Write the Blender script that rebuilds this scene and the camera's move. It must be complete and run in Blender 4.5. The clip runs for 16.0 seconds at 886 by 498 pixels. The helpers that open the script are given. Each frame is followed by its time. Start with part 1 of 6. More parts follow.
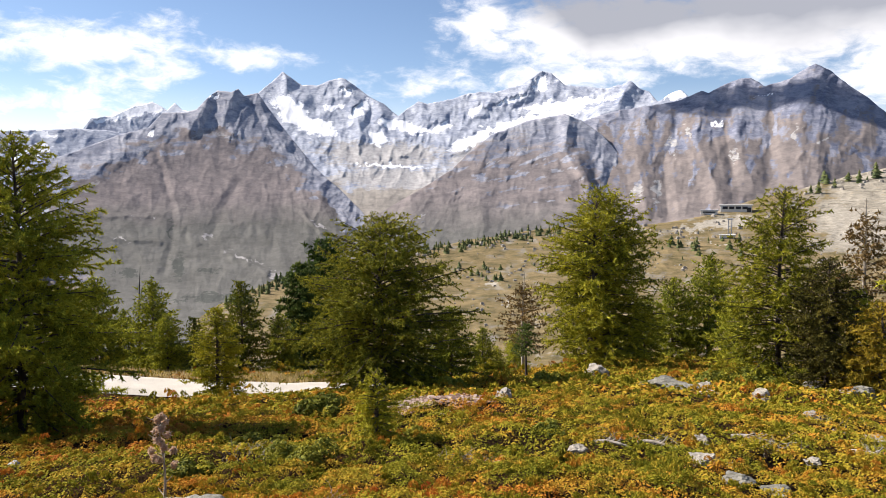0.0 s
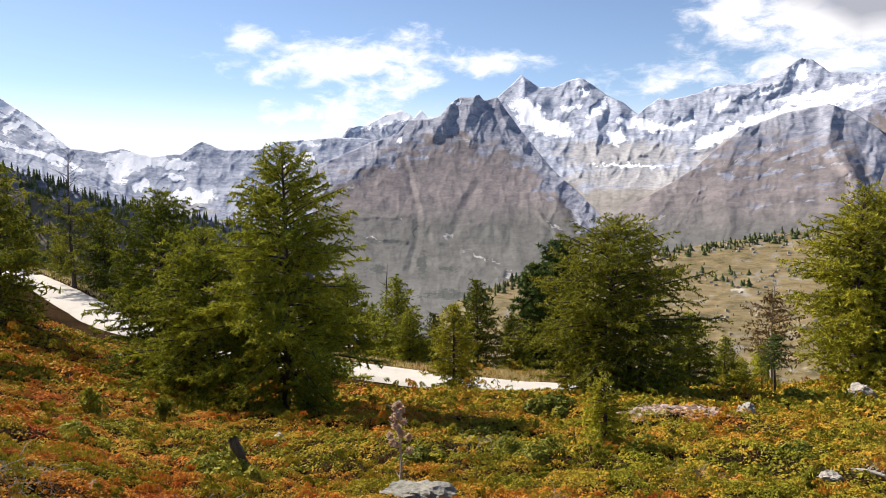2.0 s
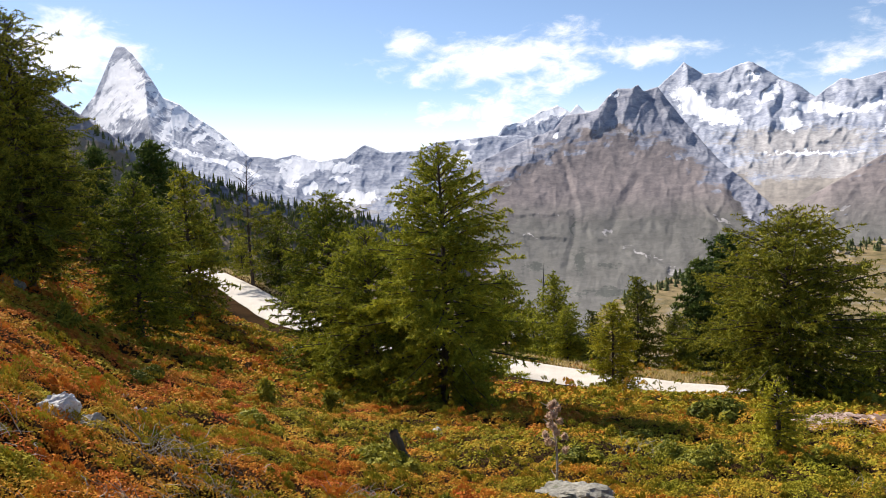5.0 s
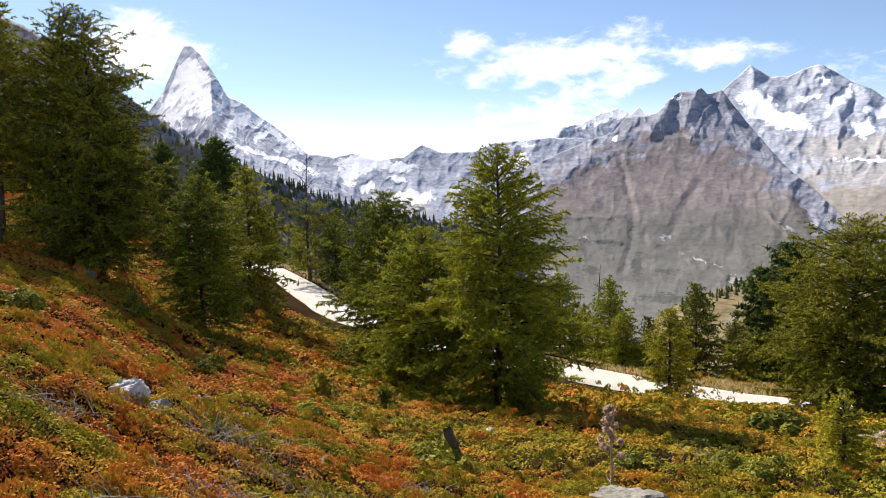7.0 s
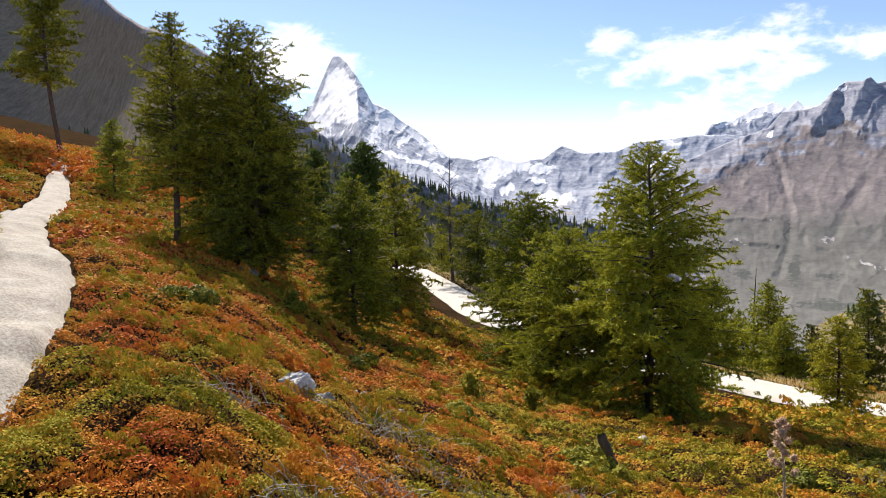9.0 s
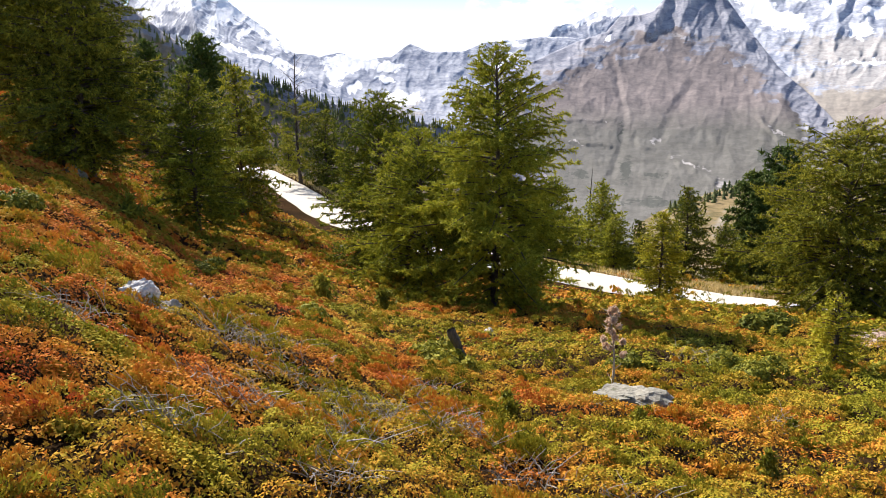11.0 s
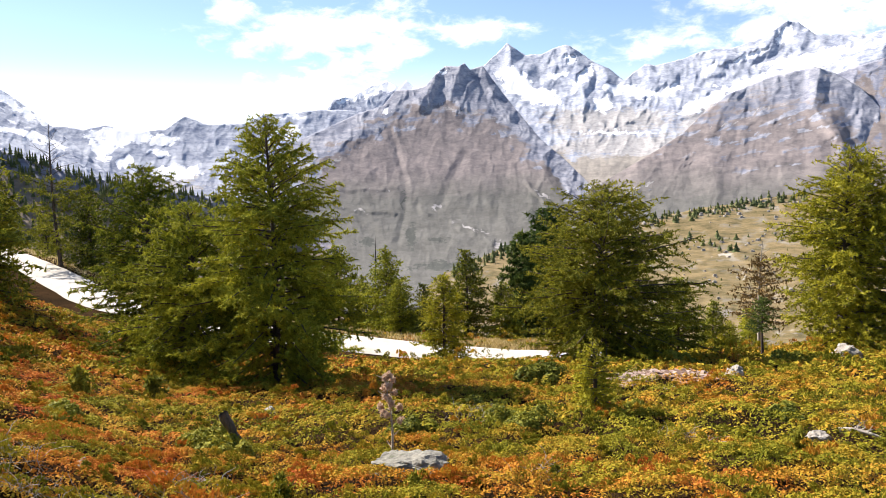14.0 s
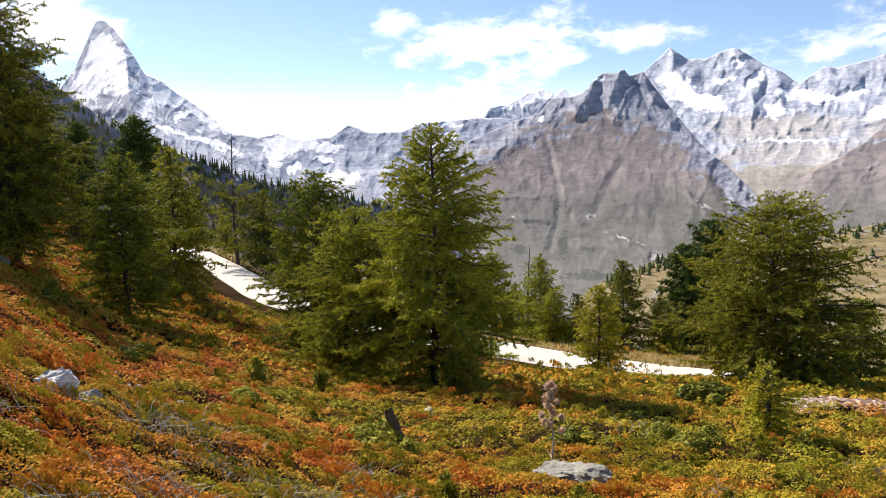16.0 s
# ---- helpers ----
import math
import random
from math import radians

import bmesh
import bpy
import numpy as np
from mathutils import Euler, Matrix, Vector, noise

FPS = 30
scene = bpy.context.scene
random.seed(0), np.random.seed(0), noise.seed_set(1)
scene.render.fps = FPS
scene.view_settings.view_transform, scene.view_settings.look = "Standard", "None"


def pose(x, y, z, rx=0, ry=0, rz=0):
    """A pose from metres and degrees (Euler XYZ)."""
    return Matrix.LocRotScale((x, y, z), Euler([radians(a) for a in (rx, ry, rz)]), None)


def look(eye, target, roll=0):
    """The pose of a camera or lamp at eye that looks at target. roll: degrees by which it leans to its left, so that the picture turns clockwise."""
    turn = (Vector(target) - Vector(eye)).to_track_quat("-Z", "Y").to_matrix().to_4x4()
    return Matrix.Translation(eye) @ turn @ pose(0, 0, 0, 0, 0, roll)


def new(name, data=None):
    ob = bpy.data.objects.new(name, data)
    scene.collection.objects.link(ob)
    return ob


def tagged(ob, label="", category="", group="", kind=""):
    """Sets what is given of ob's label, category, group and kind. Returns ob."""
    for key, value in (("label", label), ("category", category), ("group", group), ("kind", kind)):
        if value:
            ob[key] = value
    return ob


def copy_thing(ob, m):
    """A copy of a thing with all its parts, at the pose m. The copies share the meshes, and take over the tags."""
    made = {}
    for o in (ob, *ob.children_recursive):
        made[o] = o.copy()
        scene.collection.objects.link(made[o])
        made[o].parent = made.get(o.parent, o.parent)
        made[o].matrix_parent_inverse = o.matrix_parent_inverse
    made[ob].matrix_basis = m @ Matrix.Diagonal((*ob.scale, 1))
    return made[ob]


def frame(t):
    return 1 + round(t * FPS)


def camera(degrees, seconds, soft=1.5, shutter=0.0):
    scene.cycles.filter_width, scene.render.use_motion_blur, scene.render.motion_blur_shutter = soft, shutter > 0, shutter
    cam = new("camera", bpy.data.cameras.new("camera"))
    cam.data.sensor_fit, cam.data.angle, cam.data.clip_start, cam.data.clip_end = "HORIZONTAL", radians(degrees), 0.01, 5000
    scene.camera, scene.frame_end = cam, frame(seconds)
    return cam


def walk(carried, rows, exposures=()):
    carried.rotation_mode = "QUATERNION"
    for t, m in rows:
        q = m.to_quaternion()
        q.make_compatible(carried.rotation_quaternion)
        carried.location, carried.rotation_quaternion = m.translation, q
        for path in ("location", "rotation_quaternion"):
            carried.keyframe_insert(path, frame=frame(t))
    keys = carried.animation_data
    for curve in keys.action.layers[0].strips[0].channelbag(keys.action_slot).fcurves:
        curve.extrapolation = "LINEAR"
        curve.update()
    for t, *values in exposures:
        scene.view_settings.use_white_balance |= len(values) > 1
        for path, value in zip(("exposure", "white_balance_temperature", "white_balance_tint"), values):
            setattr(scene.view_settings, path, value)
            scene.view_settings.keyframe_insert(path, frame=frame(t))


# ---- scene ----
cam = camera(61.48, 16.0, soft=0.8)

PATH = [
    (0.0, pose(-0.000, 0.000, 0.000, 85.80, -0.00, 0.00)),
    (0.5, pose(0.019, 0.004, 0.012, 85.33, 0.23, 4.53)),
    (1.0, pose(0.046, 0.013, -0.000, 84.74, 0.22, 8.66)),
    (1.5, pose(0.045, 0.015, 0.008, 85.00, 0.49, 12.79)),
    (2.0, pose(0.076, -0.025, 0.008, 85.95, 0.48, 17.96)),
    (2.5, pose(0.083, -0.030, -0.002, 85.66, 0.23, 21.94)),
    (3.0, pose(0.109, -0.034, 0.009, 85.74, 0.95, 24.87)),
    (3.5, pose(0.140, -0.049, 0.012, 86.22, 1.58, 26.39)),
    (4.0, pose(0.115, -0.015, 0.010, 85.93, 2.01, 27.94)),
    (4.6, pose(0.102, 0.005, 0.010, 85.89, 2.07, 29.34)),
    (5.2, pose(0.109, -0.004, 0.016, 86.02, 1.82, 30.17)),
    (5.9, pose(0.119, -0.030, 0.019, 86.20, 1.37, 31.14)),
    (6.5, pose(0.109, -0.047, 0.014, 86.21, 1.03, 32.59)),
    (7.0, pose(0.087, -0.054, 0.004, 86.14, 0.80, 34.20)),
    (7.5, pose(0.039, -0.063, 0.011, 86.37, 0.83, 35.73)),
    (8.0, pose(0.008, -0.083, 0.007, 87.29, 1.26, 37.95)),
    (8.2, pose(-0.024, -0.084, -0.005, 87.06, 1.31, 39.51)),
    (8.7, pose(-0.053, -0.095, -0.011, 86.78, 1.32, 43.00)),
    (9.2, pose(-0.078, -0.113, -0.009, 86.07, 1.06, 45.74)),
    (9.7, pose(-0.097, -0.128, -0.004, 84.78, 0.70, 46.26)),
    (10.3, pose(-0.110, -0.128, 0.001, 82.23, 0.35, 41.91)),
    (10.5, pose(-0.123, -0.115, 0.007, 81.13, 0.16, 39.11)),
    (11.0, pose(-0.106, -0.100, -0.012, 78.68, 0.46, 33.35)),
    (11.5, pose(-0.080, -0.092, -0.030, 77.12, 1.07, 28.80)),
    (12.0, pose(-0.037, -0.039, -0.005, 76.08, 1.05, 22.05)),
    (12.5, pose(0.017, 0.019, 0.002, 78.43, 0.87, 16.22)),
    (13.0, pose(0.041, 0.055, -0.012, 81.74, 0.49, 14.07)),
    (13.5, pose(0.066, 0.045, -0.024, 83.73, 1.53, 16.13)),
    (14.0, pose(0.073, 0.046, -0.016, 83.70, 1.59, 17.01)),
    (14.5, pose(0.052, 0.050, -0.015, 83.83, 2.10, 19.12)),
    (15.0, pose(0.038, -0.001, -0.007, 83.89, 2.24, 23.34)),
    (15.5, pose(0.011, -0.046, -0.001, 83.89, 1.82, 26.90)),
    (16.0, pose(-0.053, -0.049, -0.007, 84.56, 1.06, 28.72)),
]
# seconds, stops, kelvin, tint
EXPOSURE = [(0.0, 0.97, 6560, 13), (4.0, 0.99, 6560, 13), (6.5, 1.07, 6560, 13), (8.2, 1.16, 6560, 13), (10.3, 1.28, 6560, 13), (11.0, 1.39, 6560, 13), (12.3, 1.68, 6560, 13), (13.3, 1.48, 6560, 13), (15.0, 1.28, 6560, 13), (16.0, 1.21, 6560, 13)]
walk(cam, PATH, EXPOSURE)


# ---- world, sun ----
SUN_AZ, SUN_EL = 66.0, 38.0          # degrees to the left of +y, above the horizon


def world_nodes():
    world = bpy.data.worlds.new("sky")
    scene.world = world
    world.use_nodes = True
    nt = world.node_tree
    nt.nodes.clear()
    link = nt.links.new

    def put(kind, **kw):
        n = nt.nodes.new(kind)
        for k, v in kw.items():
            if k == "operation":
                n.operation = v
        return n

    def val(socket, v):
        if isinstance(v, (int, float)):
            socket.default_value = v
        else:
            link(v, socket)

    def m(op, a, b=None, c=None):
        n = put("ShaderNodeMath", operation=op)
        for s, v in zip(n.inputs, (a, b, c)):
            if v is not None:
                val(s, v)
        return n.outputs[0]

    sky = nt.nodes.new("ShaderNodeTexSky")
    sky.sky_type = "NISHITA"
    sky.sun_disc = False
    sky.sun_elevation = radians(SUN_EL)
    sky.sun_rotation = radians(-SUN_AZ)
    sky.altitude = 2300
    sky.air_density, sky.dust_density, sky.ozone_density = 1.0, 0.6, 1.5
    co = nt.nodes.new("ShaderNodeTexCoord")
    sep = nt.nodes.new("ShaderNodeSeparateXYZ")
    link(co.outputs["Generated"], sep.inputs[0])
    x, y, z = sep.outputs
    az = m("MULTIPLY", m("ARCTAN2", m("MULTIPLY", x, -1), y), 57.2958)
    el = m("MULTIPLY", m("ARCSINE", z), 57.2958)
    comb = nt.nodes.new("ShaderNodeCombineXYZ")
    val(comb.inputs[0], m("MULTIPLY", az, 0.11))
    val(comb.inputs[1], m("MULTIPLY", el, 0.22))
    n1 = nt.nodes.new("ShaderNodeTexNoise")
    n1.inputs["Scale"].default_value, n1.inputs["Detail"].default_value = 3.4, 12
    n1.inputs["Roughness"].default_value, n1.inputs["Distortion"].default_value = 0.62, 0.35
    link(comb.outputs[0], n1.inputs["Vector"])
    wob = m("MULTIPLY", m("SUBTRACT", n1.outputs[0], 0.5), 3.4)
    total = None
    # azimuth, elevation, half width, half height, weight of each cloud
    for ca, ce, wa, we, k in ((25.2, 9.9, 6.4, 1.4, 1.0), (32.2, 11.4, 1.8, 0.9, 0.9), (22.5, 8.4, 4.0, 1.3, 0.7),
                              (14.4, 9.9, 3.2, 0.8, 0.9), (56.0, 10.6, 3.8, 2.0, 1.15), (20.3, 11.6, 2.0, 0.7, 0.7),
                              (-3.0, 12.2, 2.6, 2.2, 0.9), (-13.0, 12.0, 7.5, 2.4, 1.9), (-24.0, 12.0, 9.0, 2.8, 1.9),
                              (-9.0, 8.8, 6.0, 1.4, 0.8), (-32.0, 8.0, 6.0, 3.0, 1.0), (26.0, 6.0, 5.5, 1.3, 0.7),
                              (0.8, 8.2, 5.0, 1.1, 0.55), (8.0, 3.0, 3.0, 1.0, 0.4)):
        d = m("SQRT", m("ADD", m("POWER", m("DIVIDE", m("SUBTRACT", az, ca), wa), 2), m("POWER", m("DIVIDE", m("SUBTRACT", el, ce), we), 2)))
        b = m("MULTIPLY", m("SUBTRACT", 1.5, d), k)
        total = b if total is None else m("MAXIMUM", total, b)
    cover = nt.nodes.new("ShaderNodeMapRange")
    cover.interpolation_type = "SMOOTHSTEP"
    cover.inputs["From Min"].default_value, cover.inputs["From Max"].default_value = 0.0, 1.5
    val(cover.inputs["Value"], m("ADD", m("MAXIMUM", total, -1.2), wob))
    # thick cloud turns grey below
    n2 = nt.nodes.new("ShaderNodeTexNoise")
    n2.inputs["Scale"].default_value, n2.inputs["Detail"].default_value = 0.9, 4
    link(comb.outputs[0], n2.inputs["Vector"])
    thick = nt.nodes.new("ShaderNodeMapRange")
    thick.inputs["From Min"].default_value, thick.inputs["From Max"].default_value = 0.1, 1.7
    val(thick.inputs["Value"], m("ADD", m("MULTIPLY", m("SUBTRACT", el, 9.2), 0.55), m("SUBTRACT", m("MULTIPLY", m("SUBTRACT", n2.outputs[0], 0.5), 3.0), m("MULTIPLY", m("MAXIMUM", m("ADD", az, 11.0), 0.0), 0.3))))
    shade = nt.nodes.new("ShaderNodeMix")
    shade.data_type = "RGBA"
    shade.inputs[6].default_value, shade.inputs[7].default_value = (1, 1, 1, 1), (0.36, 0.38, 0.43, 1)
    link(thick.outputs[0], shade.inputs[0])
    gain = nt.nodes.new("ShaderNodeVectorMath")
    gain.operation = "SCALE"
    gain.inputs["Scale"].default_value = CLOUD
    link(shade.outputs[2], gain.inputs[0])
    # a pale veil low over the ridges
    veil = nt.nodes.new("ShaderNodeMapRange")
    veil.interpolation_type = "SMOOTHSTEP"
    veil.inputs["From Min"].default_value, veil.inputs["From Max"].default_value = 8.5, 2.0
    veil.inputs["To Max"].default_value = 0.60
    link(el, veil.inputs["Value"])
    mix = nt.nodes.new("ShaderNodeMix")
    mix.data_type = "RGBA"
    val(mix.inputs[0], m("MAXIMUM", cover.outputs[0], veil.outputs[0]))
    link(sky.outputs[0], mix.inputs[6])
    link(gain.outputs[0], mix.inputs[7])
    bg = nt.nodes.new("ShaderNodeBackground")
    bg.inputs["Strength"].default_value = SKY
    out = nt.nodes.new("ShaderNodeOutputWorld")
    link(mix.outputs[2], bg.inputs[0])
    link(bg.outputs[0], out.inputs[0])


SKY, CLOUD = 0.07, 9.8
world_nodes()
sun = new("sun", bpy.data.lights.new("sun", "SUN"))
sun.data.energy, sun.data.angle, sun.data.color = 5.0, radians(0.53), (1.0, 0.94, 0.85)
sun.matrix_world = look((0, 0, 0), (math.sin(radians(SUN_AZ)) * math.cos(radians(SUN_EL)), -math.cos(radians(SUN_AZ)) * math.cos(radians(SUN_EL)), -math.sin(radians(SUN_EL))))


# ---- materials ----
class Mat:
    """A node material with a few short helpers."""

    def __init__(self, name, rough=0.8, spec=0.3):
        self.mat = bpy.data.materials.new(name)
        self.mat.use_nodes = True
        self.nt = self.mat.node_tree
        self.bsdf = self.nt.nodes["Principled BSDF"]
        self.bsdf.inputs["Roughness"].default_value = rough
        self.bsdf.inputs["Specular IOR Level"].default_value = spec
        self.co = self.nt.nodes.new("ShaderNodeTexCoord").outputs["Object"]
        self.geo = self.nt.nodes.new("ShaderNodeNewGeometry")
        self.info = self.nt.nodes.new("ShaderNodeObjectInfo")

    def link(self, a, b):
        if isinstance(a, (int, float)):
            b.default_value = a
        elif isinstance(a, tuple):
            b.default_value = (*a, 1.0) if len(a) == 3 else a
        else:
            self.nt.links.new(a, b)

    def noise(self, scale, detail=5, rough=0.6, distort=0.0, stretch=None, world=True):
        n = self.nt.nodes.new("ShaderNodeTexNoise")
        n.inputs["Scale"].default_value, n.inputs["Detail"].default_value = scale, detail
        n.inputs["Roughness"].default_value, n.inputs["Distortion"].default_value = rough, distort
        src = self.geo.outputs["Position"] if world else self.co
        if stretch:
            mp = self.nt.nodes.new("ShaderNodeMapping")
            mp.inputs["Scale"].default_value = stretch
            self.nt.links.new(src, mp.inputs[0])
            src = mp.outputs[0]
        self.nt.links.new(src, n.inputs["Vector"])
        return n.outputs[0]

    def math(self, op, a, b=0.0):
        n = self.nt.nodes.new("ShaderNodeMath")
        n.operation = op
        self.link(a, n.inputs[0])
        self.link(b, n.inputs[1])
        return n.outputs[0]

    def ramp(self, fac, *stops):
        n = self.nt.nodes.new("ShaderNodeValToRGB")
        els = n.color_ramp.elements
        while len(els) < len(stops):
            els.new(0.5)
        for e, (p, c) in zip(els, stops):
            e.position = p
            e.color = (*c, 1.0) if isinstance(c, tuple) else (c, c, c, 1.0)
        self.link(fac, n.inputs[0])
        return n.outputs[0]

    def mix(self, fac, a, b, blend="MIX"):
        n = self.nt.nodes.new("ShaderNodeMix")
        n.data_type, n.blend_type = "RGBA", blend
        self.link(fac, n.inputs[0])
        self.link(a, n.inputs[6])
        self.link(b, n.inputs[7])
        return n.outputs[2]

    def attr(self, name):
        n = self.nt.nodes.new("ShaderNodeAttribute")
        n.attribute_name = name
        return n.outputs["Fac"]

    def bump(self, height, strength=0.4, distance=0.02):
        n = self.nt.nodes.new("ShaderNodeBump")
        n.inputs["Strength"].default_value, n.inputs["Distance"].default_value = strength, distance
        self.nt.links.new(height, n.inputs["Height"])
        self.nt.links.new(n.outputs[0], self.bsdf.inputs["Normal"])
        return self

    def color(self, c):
        self.link(c, self.bsdf.inputs["Base Color"])
        return self

    def translucent(self, c, amount):
        t = self.nt.nodes.new("ShaderNodeBsdfTranslucent")
        self.link(c, t.inputs[0])
        mx = self.nt.nodes.new("ShaderNodeMixShader")
        mx.inputs[0].default_value = amount
        out = self.nt.nodes["Material Output"]
        self.nt.links.new(self.bsdf.outputs[0], mx.inputs[1])
        self.nt.links.new(t.outputs[0], mx.inputs[2])
        self.nt.links.new(mx.outputs[0], out.inputs[0])
        return self


def leaf_material(name, dark, mid, light, patch=0.8, amount=0.20):
    k = Mat(name, 0.7, 0.09)
    f = k.math("ADD", k.math("MULTIPLY", k.noise(patch, 3), 0.7), k.math("MULTIPLY", k.geo.outputs["Random Per Island"], 0.38))
    f = k.math("ADD", f, k.math("MULTIPLY", k.math("SUBTRACT", k.info.outputs["Random"], 0.5), 0.22))
    c = k.ramp(f, (0.32, dark), (0.55, mid), (0.8, light))
    k.color(c)
    return k.translucent(c, amount).mat


LARCH = leaf_material("larch_needles", (0.085, 0.108, 0.014), (0.285, 0.30, 0.028), (0.53, 0.50, 0.045))
LARCH_BRIGHT = leaf_material("bright_larch_needles", (0.12, 0.128, 0.014), (0.36, 0.345, 0.028), (0.58, 0.51, 0.043))
LARCH_DEEP = leaf_material("deep_green_larch_needles", (0.065, 0.08, 0.012), (0.215, 0.215, 0.022), (0.43, 0.395, 0.036), amount=0.24)
# darker copy of the larch needles, the trees' shade put into the colour
LARCH_SHADED = leaf_material("shaded_larch_needles", (0.05, 0.066, 0.012), (0.18, 0.192, 0.022), (0.40, 0.375, 0.038), amount=0.2)
RUSTY_GREEN = leaf_material("brownish_pine_needles", (0.055, 0.052, 0.014), (0.13, 0.115, 0.022), (0.26, 0.21, 0.04), amount=0.25)
RUSTY = leaf_material("withered_larch_needles", (0.10, 0.065, 0.025), (0.22, 0.14, 0.05), (0.34, 0.23, 0.09))
LARCH_GOLD = leaf_material("autumn_larch_needles", (0.12, 0.11, 0.015), (0.26, 0.2, 0.02), (0.4, 0.28, 0.03))
PINE = leaf_material("pine_needles", (0.035, 0.065, 0.018), (0.075, 0.115, 0.025), (0.16, 0.19, 0.04), amount=0.25)
JUNIPER = leaf_material("juniper_needles", (0.09, 0.105, 0.016), (0.22, 0.22, 0.026), (0.40, 0.36, 0.045), 2.0)


def bark_material(name, a, b):
    k = Mat(name, 0.9, 0.2)
    n = k.noise(14, 6, 0.7, stretch=(1, 1, 0.25), world=False)
    k.color(k.ramp(n, (0.3, a), (0.7, b)))
    return k.bump(n, 0.8, 0.02).mat


BARK = bark_material("larch_bark", (0.035, 0.026, 0.02), (0.14, 0.11, 0.09))
DEAD = bark_material("dead_wood", (0.20, 0.165, 0.13), (0.52, 0.46, 0.39))
CHARRED = bark_material("charred_wood", (0.02, 0.017, 0.014), (0.15, 0.135, 0.12))


HEATH_TONES = ((0.0, (0.11, 0.12, 0.012)), (0.16, (0.27, 0.245, 0.021)), (0.34, (0.40, 0.28, 0.030)), (0.50, (0.49, 0.24, 0.030)),
               (0.66, (0.51, 0.19, 0.030)), (0.82, (0.48, 0.13, 0.029)), (1.0, (0.34, 0.065, 0.026)))


def heath_leaf_material():
    """Leaves coloured by the tone of their shrub."""
    k = Mat("heath_leaves", 0.8, 0.03)
    f = k.math("ADD", k.attr("tone"), k.math("MULTIPLY", k.math("SUBTRACT", k.geo.outputs["Random Per Island"], 0.5), 0.18))
    c = k.ramp(f, *HEATH_TONES)
    k.color(c)
    return k.translucent(c, 0.14).mat


def heath_ground_material():
    k = Mat("heath_soil", 1.0, 0.0)
    f = k.math("ADD", k.math("MULTIPLY", k.noise(0.5, 4, 0.6, 0.5), 0.6), k.math("MULTIPLY", k.noise(26, 6, 0.75), 0.5))
    c = k.ramp(f, (0.38, (0.016, 0.012, 0.008)), (0.52, (0.034, 0.022, 0.012)), (0.62, (0.055, 0.032, 0.016)), (0.75, (0.045, 0.022, 0.013)))
    # pasture and woods down in the valley
    far = k.ramp(k.noise(0.012, 7, 0.65), (0.35, (0.075, 0.08, 0.055)), (0.6, (0.15, 0.145, 0.11)))
    sx = k.nt.nodes.new("ShaderNodeSeparateXYZ")
    k.nt.links.new(k.geo.outputs["Position"], sx.inputs[0])
    k.color(k.mix(k.ramp(k.math("MULTIPLY", sx.outputs[2], -0.01), (0.2, 0.0), (0.5, 1.0)), c, far))
    return k.bump(k.noise(45, 6, 0.75), 1.0, 0.06).mat


HEATH_GROUND = heath_ground_material()
HEATH_LEAF = heath_leaf_material()


def gravel_material():
    k = Mat("pale_gravel", 0.95, 0.15)
    n = k.noise(1.3, 5, 0.65)
    g = k.noise(45, 4, 0.7)
    c = k.ramp(n, (0.3, (0.45, 0.41, 0.345)), (0.7, (0.58, 0.54, 0.465)))
    c = k.mix(0.35, c, k.ramp(g, (0.35, (0.33, 0.30, 0.26)), (0.6, (0.62, 0.585, 0.53))))
    k.color(c)
    return k.bump(g, 0.6, 0.02).mat


GRAVEL = gravel_material()


def path_material():
    """Trodden earth and gravel."""
    k = Mat("trodden_gravel", 0.95, 0.1)
    g = k.noise(38, 5, 0.75)
    c = k.ramp(k.noise(2.2, 6, 0.7), (0.32, (0.22, 0.18, 0.135)), (0.5, (0.42, 0.375, 0.30)), (0.72, (0.58, 0.54, 0.46)))
    k.color(k.mix(0.5, c, k.ramp(g, (0.38, (0.15, 0.125, 0.095)), (0.62, (0.66, 0.61, 0.54)))))
    return k.bump(g, 0.9, 0.03).mat


TRODDEN = path_material()


def stone_material(name, a, b, lichen, top=0.7):
    k = Mat(name, 0.9, 0.25)
    n = k.noise(5, 7, 0.68, world=False)
    fine = k.noise(40, 5, 0.7, world=False)
    c = k.ramp(n, (0.32, a), (0.66, b))
    c = k.mix(k.ramp(k.noise(9, 5, 0.7), (0.56, 0.0), (0.66, 1.0)), c, lichen)
    k.color(k.mix(0.3, c, k.ramp(fine, (0.3, 0.05), (0.7, top))))
    return k.bump(k.math("ADD", n, k.math("MULTIPLY", fine, 0.4)), 0.8, 0.03).mat


STONE = stone_material("pale_gneiss", (0.24, 0.205, 0.155), (0.47, 0.41, 0.33), (0.16, 0.14, 0.085), 0.5)
STONE_WHITE = stone_material("white_quartzite", (0.52, 0.51, 0.49), (0.78, 0.77, 0.74), (0.42, 0.41, 0.36))
STONE_LICHEN = stone_material("lichened_gneiss", (0.13, 0.12, 0.085), (0.33, 0.305, 0.235), (0.09, 0.095, 0.04), 0.38)


